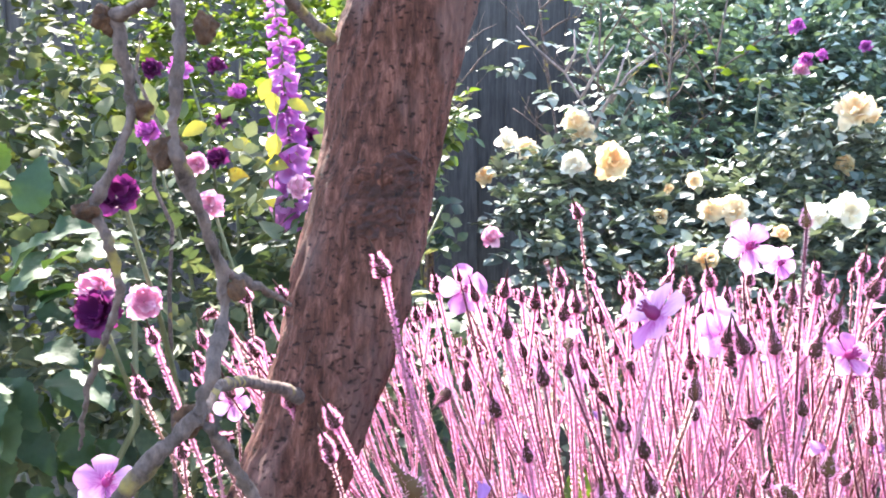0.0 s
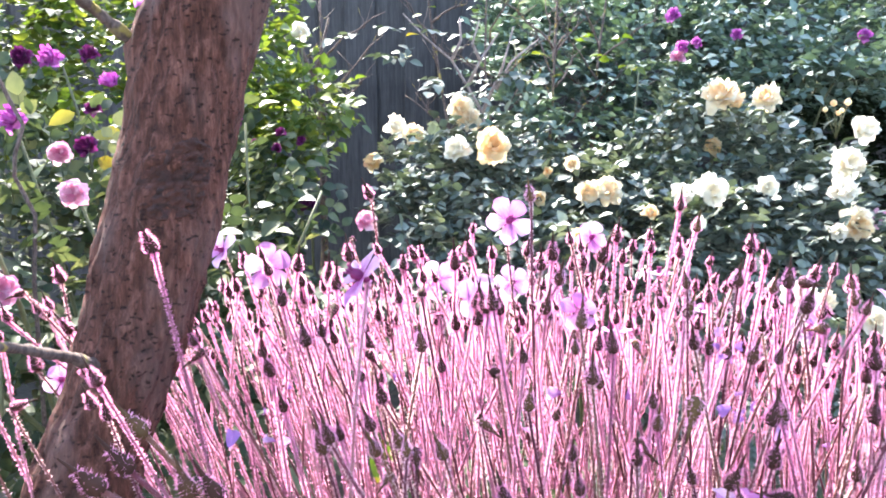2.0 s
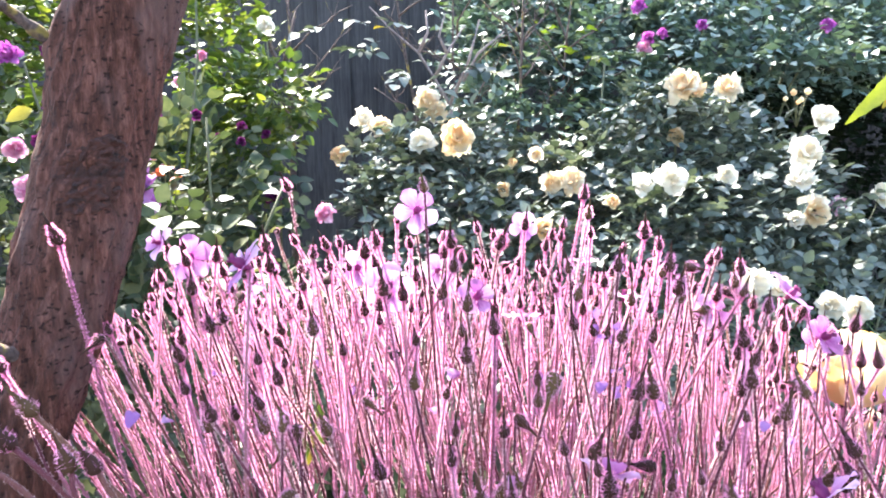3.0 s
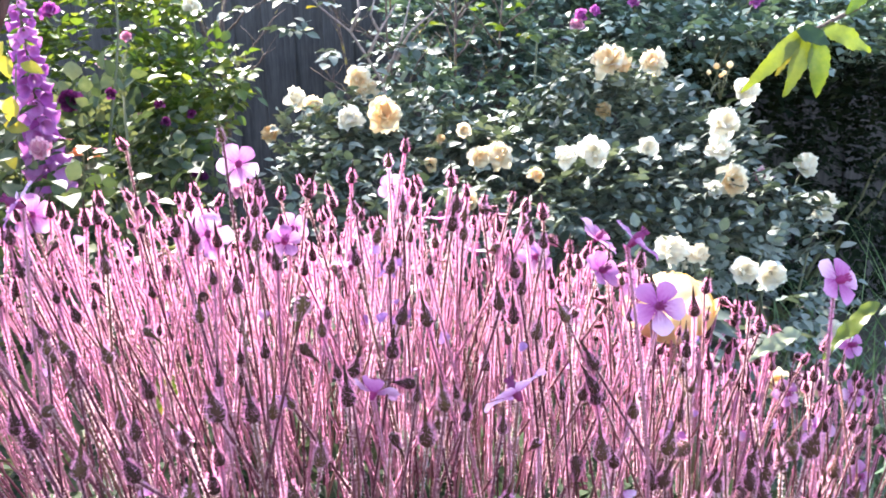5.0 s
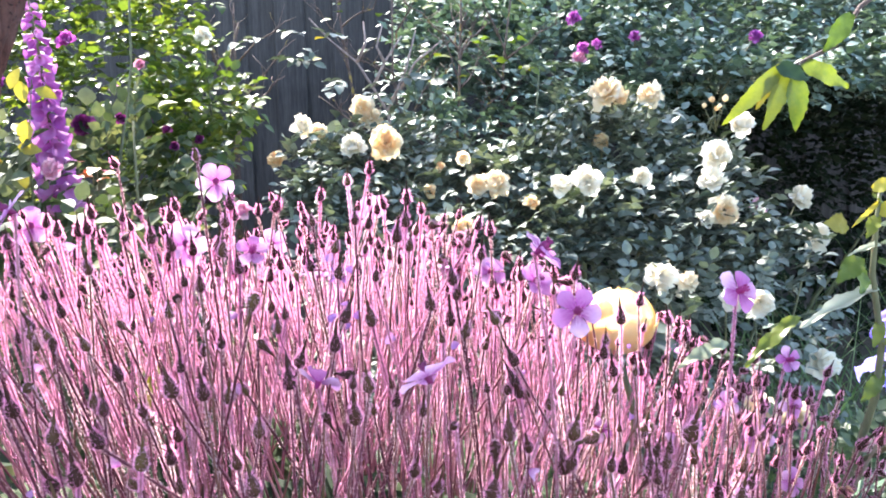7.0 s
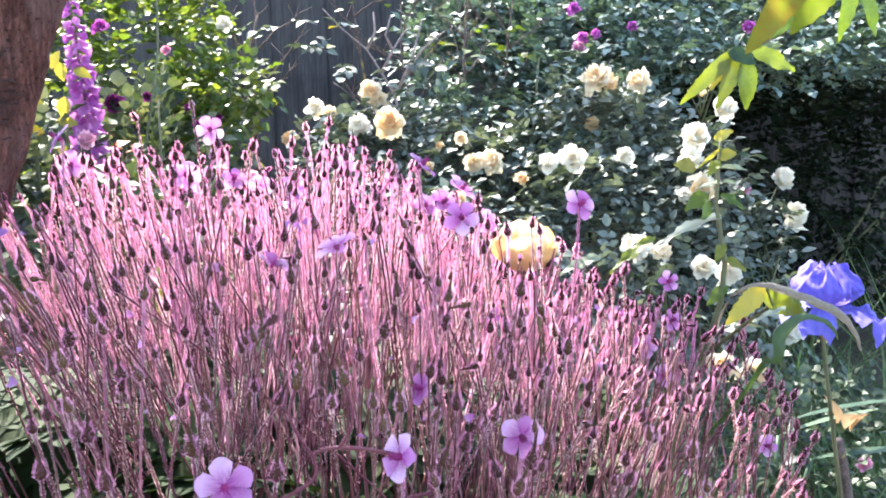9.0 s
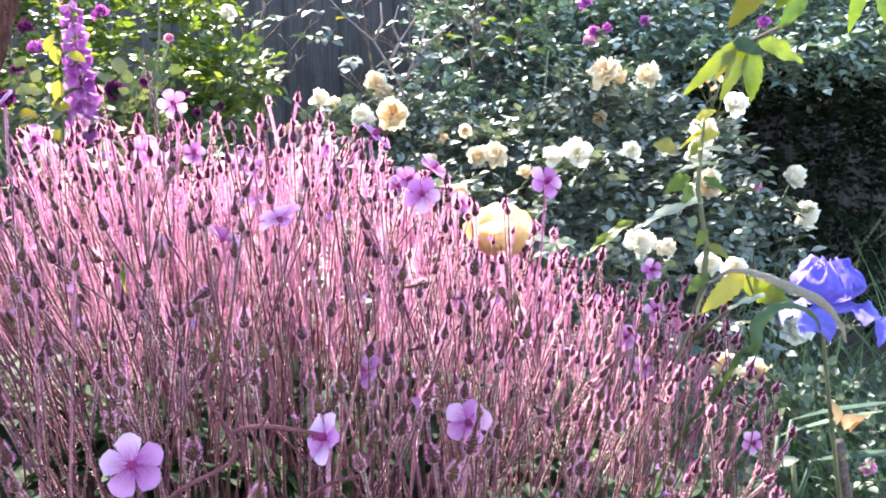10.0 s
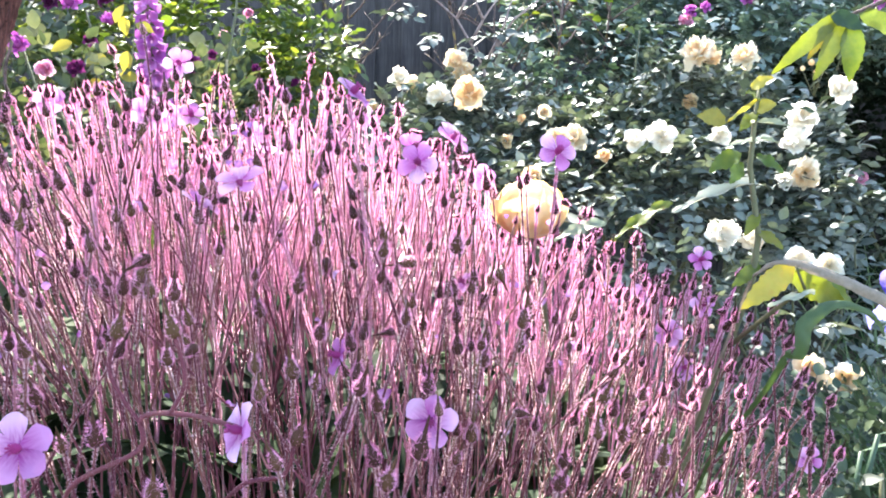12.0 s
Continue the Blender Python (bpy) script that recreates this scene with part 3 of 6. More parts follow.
def stalk_form(height, bend, seed, hairs=1000, base=0.00012, reach=(0.0008, 0.0019)):
    r = np.random.default_rng(seed)
    pts, n = [], 9
    ph = r.uniform(0, 6.28)
    for i in range(n):
        s = i / (n - 1)
        pts.append((bend * (s * s - 1) * math.cos(ph) + 0.003 * math.sin(s * 7 + ph), bend * (s * s - 1) * math.sin(ph) + 0.003 * math.cos(s * 5 + ph), -height * (1 - s)))
    stem = tube_form(pts, np.linspace(0.0011, 0.0007, n), 5)
    P = np.array(pts)
    # hairs end partway down; the bare lower stalk stands in for shade
    u = (1 - r.uniform(0, 1, hairs) ** 1.7 * 0.42) * (n - 1)
    i = np.minimum(u.astype(int), n - 2)
    u = (u - i)[:, None]
    c = P[i] * (1 - u) + P[i + 1] * u
    d = P[i + 1] - P[i]
    d /= np.linalg.norm(d, axis=1)[:, None]
    a = r.uniform(0, 6.28, hairs)
    out = np.stack((np.cos(a), np.sin(a), r.uniform(-0.1, 0.45, hairs)), 1)
    return stem, fuzz(r, c + out * 0.0005, out, d, base, reach), P[-1], ph


def bud_form(seed, hairs=280, base=0.00012):
    """A dark drop-shaped seed head with a slender beak, base at 0, along +z, in a rim of fine hairs."""
    r = np.random.default_rng(seed)
    prof = [(0, 0.0011), (0.0008, 0.0028), (0.0028, 0.0038), (0.0056, 0.0036), (0.0090, 0.0025), (0.0120, 0.0014), (0.0158, 0.0008), (0.0215, 0.0003)]
    body = tube_form([(0, 0, z) for z, _ in prof], [q for _, q in prof], 9)
    z = r.uniform(0, 0.0135, hairs)
    rad = np.interp(z, [p[0] for p in prof], [p[1] for p in prof])
    a = r.uniform(0, 6.28, hairs)
    c = np.stack((np.cos(a) * rad, np.sin(a) * rad, z), 1)
    out = np.stack((np.cos(a), np.sin(a), r.uniform(0.1, 0.7, hairs)), 1)
    up = np.stack((np.zeros(hairs), np.zeros(hairs), np.ones(hairs)), 1)
    return body, fuzz(r, c, out, up, base, (0.0012, 0.0026))


def geranium_flower(owner, at, normal, width=0.036, spin=0.0):
    back = Vector(at) - Vector(normal).normalized() * 0.004
    part("flower_stalk", stalk_meshes[int(rng.integers(12))], owner, facing(back, ((at[0] - 0.25) * 0.5 + rv(-0.1, 0.1), (at[1] - 0.45) * 0.4 + rv(-0.05, 0.15), 1), rv(0, 6)))
    heart = merged([tube_form([(0, 0, -0.004), (0, 0, 0.0), (0, 0, 0.003), (0, 0, 0.007)], [0.0012, 0.0022, 0.0026, 0.0008], 8)] +
                   [tube_form([(0, 0, 0.002), (math.cos(a) * 0.0022, math.sin(a) * 0.0022, 0.0075)], [0.0003, 0.0006], 4) for a in np.arange(7) * 0.9])
    fl = part("flower", mesh_of("flower", [(heart, m_heart)]), owner, facing(at, normal, spin), "dark crimson flower centre")
    for k in range(5):
        me = mesh_of("petal", [(petal_form(width * rv(0.46, 0.54), width * rv(0.34, 0.40), rv(0.05, 0.40), rv(0.2, 0.6), wave=0.03, notch=0.05), m_geranium)])
        part("petal", me, fl, Matrix.Rotation(k * 2 * math.pi / 5 + rv(-0.1, 0.1), 4, "Z") @ Matrix.Translation((0, 0.002, 0)), "mauve-pink petal")


def build_geranium():
    g = thing("geranium_plant", "tall geranium with hundreds of hairy pink stalks and dark seed heads", "geranium")
    bends = [rv(0.0, 0.075) for k in range(12)]
    stalks = [stalk_form(0.44, bends[k], 10 + k, 2000 if k > 4 else 700, 0.00013) for k in range(12)]
    far_stalks = [stalk_form(0.44, bends[k], 10 + k, 1200 if k > 4 else 450, 0.00019) for k in range(12)]
    buds = [bud_form(40 + k) for k in range(4)]
    sm = [mesh_of("flower_stalk", [(s[0], m_stalk_lit_pink if k > 4 else m_stalk_dim), (s[1], m_hair if k > 4 else m_hair_pale)]) for k, s in enumerate(stalks)]
    bmz = [mesh_of("seed_head", [(b[0], m_bud), (b[1], m_hair)]) for b in buds]
    pts = []
    tries = 0
    while len(pts) < 960 and tries < 60000:
        tries += 1
        x, y = rv(-0.16, 0.74), rv(0.03, 0.85)
        if (max(0, x - 0.25) / 0.50) ** 2 + ((y - 0.42) / 0.44) ** 2 > 1:
            continue
        if (x + 0.035) ** 2 + (y - 0.47) ** 2 < 0.05 ** 2 or (x < 0.05 and y < 0.42 and rv(0, 1) < 0.93) or (x < -0.02 and rv(0, 1) < 0.6) or (y < 0.2 and rv(0, 1) < 0.5):
            continue
        if all((x - a) ** 2 + (y - b) ** 2 > 0.0131 ** 2 for a, b in pts):
            pts.append((x, y))
    pts.sort(key=lambda p: (p[0] - 0.3) ** 2 + (p[1] - 0.1) ** 2)
    rest_stem, rest_pink, rest_hair, rest_pale, rest_bud = [], [], [], [], []
    for k, (x, y) in enumerate(pts):
        z = heads_top(x, y) + rv(-0.055, 0.010) + (rv(0.015, 0.04) if rv(0, 1) < 0.06 else 0)
        spread = 0.09 if rv(0, 1) < 0.86 or x < 0.08 else 0.28
        lean = Vector(((x - 0.24) * (1.1 if x < 0.24 else 0.45) + rng.normal() * spread, (y - 0.48) * 0.5 + rng.normal() * spread, 1)).normalized()
        # front stalks take the darker, sparser-haired types, putting shade into their colour
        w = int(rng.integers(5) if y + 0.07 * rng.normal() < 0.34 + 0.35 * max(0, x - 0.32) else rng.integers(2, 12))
        m = facing((x, y, z), lean, rv(0, 6.28), rv(0.9, 1.15))
        tip = stalks[w][2]
        heads = []
        for q in range(1 if rv(0, 1) < 0.86 else 2):
            nod = rv(0, 1)
            tilt = rv(0, 0.28) if nod < 0.90 else rv(1.2, 2.8)
            off = Matrix.Translation(tip) @ Euler((tilt, 0, rv(0, 6.28))).to_matrix().to_4x4()
            if q:
                off = Matrix.Translation((rv(-0.006, 0.006), rv(-0.006, 0.006), rv(-0.02, -0.008))) @ off
            heads.append((int(rng.integers(4)), off @ Matrix.Scale(rv(0.55, 0.92) * (1.15 if y < 0.26 else 1.0), 4)))
        if k < 290:
            st = part("flower_stalk", sm[w], g, m)
            for b, hm in heads:
                part("seed_head", bmz[b], st, hm, "dark pointed seed head with a hairy rim")
        else:
            form = stalks[w] if k < 420 else far_stalks[w]
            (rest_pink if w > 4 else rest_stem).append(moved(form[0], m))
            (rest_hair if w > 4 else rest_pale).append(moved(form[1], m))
            for b, hm in heads:
                rest_bud.append(moved(buds[b][0], m @ hm))
                rest_hair.append(moved(buds[b][1], m @ hm))
    part("stalk_mass", mesh_of("stalk_mass", [(merged(rest_stem), m_stalk_dim_j), (merged(rest_pink), m_stalk_lit_pink_j), (merged(rest_bud), m_bud), (merged(rest_hair), m_hair), (merged(rest_pale), m_hair_pale)]), g,
         label="mass of hairy pink stalks and seed heads", kind="stuff")
    # branching base and big cut leaves below the stalks
    forms = []
    for k in range(40):
        x, y = rv(-0.05, 0.6), rv(0.1, 0.75)
        forms.append(cane((0.24 + rv(-0.04, 0.04), 0.45 + rv(-0.04, 0.04), 0.0), (x, y, heads_top(x, y) - 0.38), 0.06, 0.009, 0.003))
    part("branch", mesh_of("branch", [(merged(forms), m_stalk_dim_j)]), g, label="thick reddish branching base", kind="stuff")
    lobes = []
    for k in range(7):
        a = (k - 3) * 0.52
        lobes.append(moved(leaf_form(0.10 - 0.008 * abs(k - 3), 0.042, 0.2, 0.2), pose(0, 0, 0, 0, 0, math.degrees(a))))
        for q in (-1, 1):
            lobes.append(moved(leaf_form(0.045, 0.020, 0.2, 0.2), pose(-math.sin(a) * 0.045, math.cos(a) * 0.045, 0.0, 0, 0, math.degrees(a) + q * 42)))
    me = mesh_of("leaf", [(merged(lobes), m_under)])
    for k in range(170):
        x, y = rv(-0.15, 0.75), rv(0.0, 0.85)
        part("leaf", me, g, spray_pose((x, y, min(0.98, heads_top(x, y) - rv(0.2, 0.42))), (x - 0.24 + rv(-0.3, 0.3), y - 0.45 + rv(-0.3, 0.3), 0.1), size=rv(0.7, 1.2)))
    return g, sm


geranium, stalk_meshes = build_geranium()


# ---- roses ----
PETAL_STORE = {}


def round_petal(length, width, cup, roll, wave, ph, nu=6, nv=6):
    """A rounded, cupped rose petal with a frilled rolled rim."""
    v, f = [], []
    for j in range(nv):
        s = j / (nv - 1)
        for i in range(nu):
            u = 2 * i / (nu - 1) - 1
            w = width * math.sin(math.pi * (0.13 + 0.62 * s)) ** 0.7
            y = length * s * (1 - 0.22 * u * u * s)
            z = cup * length * s ** 1.5 + 0.4 * cup * width * u * u * s - roll * length * max(0, s - 0.55) ** 2 * 3
            z += wave * length * s * s * math.sin(u * 5 + ph)
            v.append((u * w / 2, y + wave * 0.7 * length * s * math.sin(u * 6 + ph * 2), z))
    for j in range(nv - 1):
        for i in range(nu - 1):
            a = j * nu + i
            f.append((a, a + 1, a + nu + 1, a + nu))
    return np.array(v), f


def rose_petals(mat):
    """Three layers of shared petals, for a rose of radius 1: tight, half open, spread."""
    if mat.name not in PETAL_STORE:
        PETAL_STORE[mat.name] = [[mesh_of("petal", [(round_petal(L * rv(0.9, 1.1), W * rv(0.85, 1.1), cup + rv(-0.15, 0.15), rv(*roll), rv(0.06, 0.14), rv(0, 6)), mat)]) for k in range(5)]
                                 for L, W, cup, roll in ((0.52, 0.62, 1.6, (0.0, 0.5)), (0.76, 0.78, 1.1, (0.1, 1.0)), (0.96, 0.88, 0.5, (0.3, 1.1)))]
    return PETAL_STORE[mat.name]


def rose_bloom(owner, at, normal, width, mat, label, spin=0.0, full=1.0):
    """A loose double rose: a small heart and three whorls of petals."""
    R = width / 2
    store = rose_petals(mat)
    v, f = round_petal(0.42, 0.8, 1.9, 0.2, 0.1, 1.0)
    heart = part("rose_bloom", mesh_of("rose_bloom", [((v * R, f), mat)]), owner, facing(at, normal, spin), label)
    k = 0
    for layer, n in enumerate((8, 10, 9)):
        for q in range(n):
            k += 1
            if layer == 2 and rv(0, 1) > full:
                continue
            me = store[layer][int(rng.integers(5))]
            part("petal", me, heart, Matrix.Rotation(k * 2.4 + rv(-0.3, 0.3), 4, "Z") @ Matrix.Rotation(rv(-0.22, 0.22), 4, "X") @ Matrix.Rotation(rv(-0.15, 0.15), 4, "Y") @ Matrix.Translation((0, R * (0.04 + 0.05 * layer), -0.04 * R * layer)) @ Matrix.Scale(R * rv(0.9, 1.12), 4))


LABELS = {"cream": "full cream-white double rose", "apricot": "opening apricot-yellow rose", "white": "white double rose", "purple": "dark crimson-purple double rose",
          "pink": "pale pink cupped rose", "magenta": "bright magenta rose"}
PETALS = {"cream": m_cream, "apricot": m_apricot, "white": m_white, "purple": m_purple, "pink": m_pinkrose, "magenta": m_magenta}
rose_sprays = [spray_form(5, 0.048, 0.033, 0.03, seed=k) for k in range(3)] + [spray_form(7, 0.040, 0.027, 0.025, seed=9 + k) for k in range(3)]
round_sprays = [spray_form(3, 0.05, 0.042, 0.03, seed=20 + k) for k in range(3)] + [spray_form(5, 0.040, 0.030, 0.03, seed=30 + k) for k in range(3)]
far_sprays = [spray_form(5, 0.048, 0.033, 0.03, seed=50 + k, one=plain_leaf_form) for k in range(3)] + [spray_form(7, 0.040, 0.027, 0.025, seed=60 + k, one=plain_leaf_form) for k in range(3)]
far_round_sprays = [spray_form(3, 0.05, 0.042, 0.03, seed=70 + k, one=plain_leaf_form) for k in range(3)] + [spray_form(5, 0.040, 0.030, 0.03, seed=80 + k, one=plain_leaf_form) for k in range(3)]


def blooms(owner, rows, size=1.0):
    for x, y, z, w, kind in rows:
        w *= size
        n = Vector((rv(-0.5, 0.5) - 0.15 * x, -1, rv(0.1, 0.9)))
        rose_bloom(owner, (x, y, z), n, w, PETALS[kind], LABELS[kind], spin=rv(0, 6), full=rv(0.5, 1))


def build_cream_rose_bush():
    b = thing("rose_bush", "large shrub rose with cream and apricot blooms and glossy dark leaves", "rose bush")
    forms = []
    for a in [(0.2, 2.4, 1.25), (0.4, 2.3, 1.3), (0.55, 2.2, 1.15), (0.75, 2.1, 1.1), (0.95, 2.1, 1.2), (1.1, 2.35, 1.38), (1.25, 2.1, 1.15), (1.5, 2.3, 1.28), (1.0, 2.7, 1.5), (0.6, 2.8, 1.6)]:
        forms.append(cane((rv(0.6, 0.9), rv(2.4, 2.6), 0.0), a, rv(0.0, 0.15), 0.010, 0.003))
    forms.append(cane((-0.04, 2.36, 0.0), (-0.073, 2.33, 1.57), 0.0, 0.007, 0.002, 9, 0.014))
    part("cane", mesh_of("cane", [(merged(forms), m_cane)]), b, label="green-brown thorny cane", kind="stuff")

    def top(x):
        return float(np.interp(x, [0.05, 0.2, 0.45, 0.62, 0.85, 1.05, 1.3, 1.5, 1.6], [1.22, 1.34, 1.36, 1.24, 1.24, 1.40, 1.38, 1.28, 1.15]))

    def skirt(x):
        return float(np.interp(x, [0.05, 0.3, 0.8, 1.3, 1.6], [1.05, 1.02, 1.00, 1.00, 0.92]))
    flowers = [(1.10, 2.28, 1.40, 0.105, "cream"), (1.13, 2.30, 1.385, 0.085, "apricot"), (1.243, 2.30, 1.391, 0.085, "cream"), (0.423, 2.12, 1.272, 0.105, "apricot"),
               (0.181, 2.50, 1.318, 0.078, "white"), (0.238, 2.45, 1.295, 0.076, "cream"), (0.372, 2.42, 1.373, 0.085, "cream"), (0.40, 2.42, 1.34, 0.075, "cream"),
               (0.335, 2.15, 1.261, 0.085, "white"), (0.928, 1.92, 1.167, 0.088, "white"), (0.856, 1.95, 1.154, 0.068, "white"), (0.676, 2.12, 1.151, 0.075, "cream"),
               (0.727, 2.10, 1.152, 0.078, "cream"), (1.094, 2.30, 1.255, 0.062, "apricot"), (0.119, 2.30, 1.223, 0.06, "apricot"), (0.638, 2.15, 1.224, 0.045, "cream"),
               (0.575, 2.15, 1.198, 0.034, "apricot"), (0.533, 2.05, 1.141, 0.042, "apricot"),
               (0.786, 1.95, 1.111, 0.045, "apricot"), (0.59, 1.88, 1.059, 0.064, "apricot"), (1.308, 1.98, 1.219, 0.096, "white"), (1.282, 1.95, 1.153, 0.08, "white"),
               (1.304, 1.92, 1.078, 0.095, "cream"), (1.094, 1.97, 1.171, 0.06, "white"), (1.51, 2.25, 1.301, 0.088, "white"), (-0.073, 2.315, 1.578, 0.058, "white"), (1.25, 1.9, 1.06, 0.05, "white")]
    bush_foliage(b, [(420, (0.8, 2.35, 0.75), (0.72, 0.36, 0.26))], rose_sprays, m_rose_leaf, m_rose_leaf_j, parts=290, near=(0.8, 0.3, 1.3), size=(0.55, 0.95),
                 banks=[(1850, 0.15, 1.55, 1.90, 2.50, skirt, top, 0.14)], flowers=flowers)
    blooms(b, flowers, 0.90)
    # buds on a thin spray
    bud = mesh_of("bud", [(tube_form([(0, 0, 0), (0, 0, 0.006), (0, 0, 0.014), (0, 0, 0.022)], [0.002, 0.009, 0.010, 0.002], 9), m_apricot)])
    for x, z in [(1.404, 1.354), (1.43, 1.37), (1.455, 1.352), (1.47, 1.372), (1.44, 1.345)]:
        part("bud", bud, b, facing((x, 2.266, z), (rv(-0.4, 0.4), -0.3, 1), 0, rv(0.6, 1.0)), "unopened yellow rosebud")
        part("bud_stalk", mesh_of("bud_stalk", [(tube_form([(1.45, 2.28, 1.28), (x, 2.266, z)], [0.0015, 0.001], 5), m_cane)]), b)
    return b


def build_small_white_rose():
    b = thing("white_rose_bush", "low loose rose bush with small white and blush blooms", "rose bush")
    forms = []
    for tip in [(1.757, 2.32, 1.061), (1.611, 2.3, 1.034), (1.716, 2.15, 0.957), (1.04, 1.70, 0.94), (1.12, 1.75, 0.92), (1.22, 1.72, 0.89)]:
        forms.append(cane((1.35 + rv(-0.1, 0.1), 1.95, 0.0), tip, 0.08, 0.006, 0.002))
    part("cane", mesh_of("cane", [(merged(forms), m_cane)]), b, label="thin green cane", kind="stuff")
    flowers = [(1.757, 2.32, 1.061, 0.083, "white"), (1.611, 2.3, 1.034, 0.057, "pink"), (1.716, 2.15, 0.957, 0.089, "white"), (1.04, 1.70, 0.945, 0.078, "white"),
               (1.12, 1.73, 0.925, 0.055, "cream"), (1.22, 1.68, 0.89, 0.07, "white"), (1.30, 1.7, 0.875, 0.07, "white"), (1.18, 1.455, 0.690, 0.072, "cream"), (1.255, 1.455, 0.668, 0.078, "cream"), (1.495, 1.741, 0.692, 0.08, "white"), (1.387, 1.2, 0.541, 0.036, "pink")]
    bush_foliage(b, [(230, (1.15, 1.75, 0.74), (0.35, 0.2, 0.22)), (60, (1.6, 2.35, 0.62), (0.28, 0.2, 0.22))], rose_sprays, m_rose_leaf, m_rose_leaf_j, parts=160, near=(1.2, 0.4, 1.2), size=(0.5, 0.8), flowers=flowers)
    blooms(b, flowers)


def build_purple_rose_bush():
    b = thing("purple_rose_bush", "old rose bush with dark purple and pink blooms and yellow-green leaves", "rose bush")
    forms = []
    for tip in [(-0.34, 0.9, 1.27), (-0.34, 1.25, 1.23), (-0.42, 1.02, 1.12), (-0.48, 1.4, 1.34), (-0.53, 1.8, 1.46), (-0.15, 1.7, 1.34), (0.0, 1.7, 1.2), (-0.2, 2.0, 1.7)]:
        forms.append(cane((rv(-0.5, -0.2), rv(1.4, 1.8), 0.0), tip, rv(0, 0.15), 0.008, 0.0025))
    part("cane", mesh_of("cane", [(merged(forms), m_cane)]), b, label="green-brown cane", kind="stuff")
    bush_foliage(b, [(520, (-0.50, 1.55, 1.02), (0.38, 0.36, 0.32)), (420, (-0.27, 2.0, 1.08), (0.20, 0.26, 0.26)), (420, (-0.95, 1.9, 1.1), (0.4, 0.4, 0.5)),
                     (260, (-0.3, 1.5, 0.8), (0.35, 0.35, 0.3)), (170, (-0.14, 1.85, 0.9), (0.2, 0.22, 0.24))],
                 round_sprays, m_lime_leaf, m_lime_leaf_j, parts=290, near=(-0.3, 0.5, 1.3), size=(0.6, 1.0))
    blooms(b, [(-0.341, 0.88, 1.283, 0.055, "purple"), (-0.416, 1.0, 1.131, 0.065, "purple"), (-0.425, 1.03, 1.155, 0.06, "pink"), (-0.361, 1.0, 1.145, 0.05, "pink"),
               (-0.339, 1.22, 1.243, 0.048, "pink"), (-0.37, 1.27, 1.299, 0.042, "pink"), (-0.47, 1.37, 1.348, 0.05, "magenta"), (-0.525, 1.72, 1.465, 0.055, "magenta"),
               (-0.59, 1.75, 1.472, 0.05, "purple"), (-0.38, 1.6, 1.413, 0.05, "magenta"), (-0.386, 1.5, 1.367, 0.035, "purple"), (-0.369, 1.4, 1.305, 0.045, "purple"),
               (-0.154, 1.6, 1.345, 0.027, "purple"), (-0.08, 1.7, 1.318, 0.027, "purple"), (-0.048, 2.0, 1.14, 0.05, "purple"), (-0.308, 1.9, 1.335, 0.06, "purple"), (-0.249, 1.45, 1.251, 0.045, "pink"), (0.09, 1.5, 1.159, 0.045, "pink"),
               (-0.287, 1.95, 1.214, 0.045, "pink"), (-0.176, 2.00, 1.341, 0.027, "purple"), (-0.064, 2.05, 1.291, 0.032, "purple"), (-0.117, 2.00, 1.278, 0.029, "purple"), (-0.155, 1.90, 1.293, 0.024, "purple"), (-0.128, 1.80, 1.102, 0.032, "purple"), (-0.327, 1.90, 1.528, 0.050, "magenta"), (-0.230, 2.20, 1.492, 0.035, "pink"), (-0.274, 2.10, 1.424, 0.030, "pink"), (-0.46, 1.76, 1.478, 0.045, "purple")], 0.85)


def build_red_leaves():
    b = thing("red_rose_shoot", "low rose shoot with orange-red autumn-coloured leaves", "rose shoot")
    spots = [(-0.253, 1.230), (-0.235, 1.226), (-0.216, 1.231), (-0.202, 1.221), (-0.271, 1.273), (-0.264, 1.258), (-0.279, 1.264), (-0.226, 1.243), (-0.241, 1.185)]
    me = [mesh_of("leaf", [(leaf_form(0.045, 0.027, rv(0.1, 0.4), rv(0.1, 0.4)), m_red_leaf)]) for k in range(3)]
    for k, (x, z) in enumerate(spots):
        part("leaf", me[k % 3], b, spray_pose((x, 1.68, z), (rv(-1, 1), -0.6, 0.1), size=rv(0.7, 1.1)))
        part("stem", mesh_of("stem", [(cane((-0.27, 1.75, 0.0), (x, 1.68, z), 0.05, 0.004, 0.001, wob=0.008), m_cane)]), b)


def build_shrub(name, label, blobs, sprays, mat_joined, stem, parts=0, mat=None, near=None, size=(0.8, 1.2), banks=()):
    b = thing(name, label, "shrub")
    forms = [cane((stem[0] + rv(-0.15, 0.15), stem[1] + rv(-0.1, 0.1), 0), (c[0] + rv(-0.3, 0.3) * r[0], c[1], c[2] + rv(-0.3, 0.5) * r[2]), 0.05, 0.016, 0.004) for n, c, r in blobs for k in range(3)]
    part("branch", mesh_of("branch", [(merged(forms), m_cane)]), b, label="brown branching stems", kind="stuff")
    bush_foliage(b, blobs, sprays, mat, mat_joined, parts=parts, size=size, near=near, banks=banks)
    return b


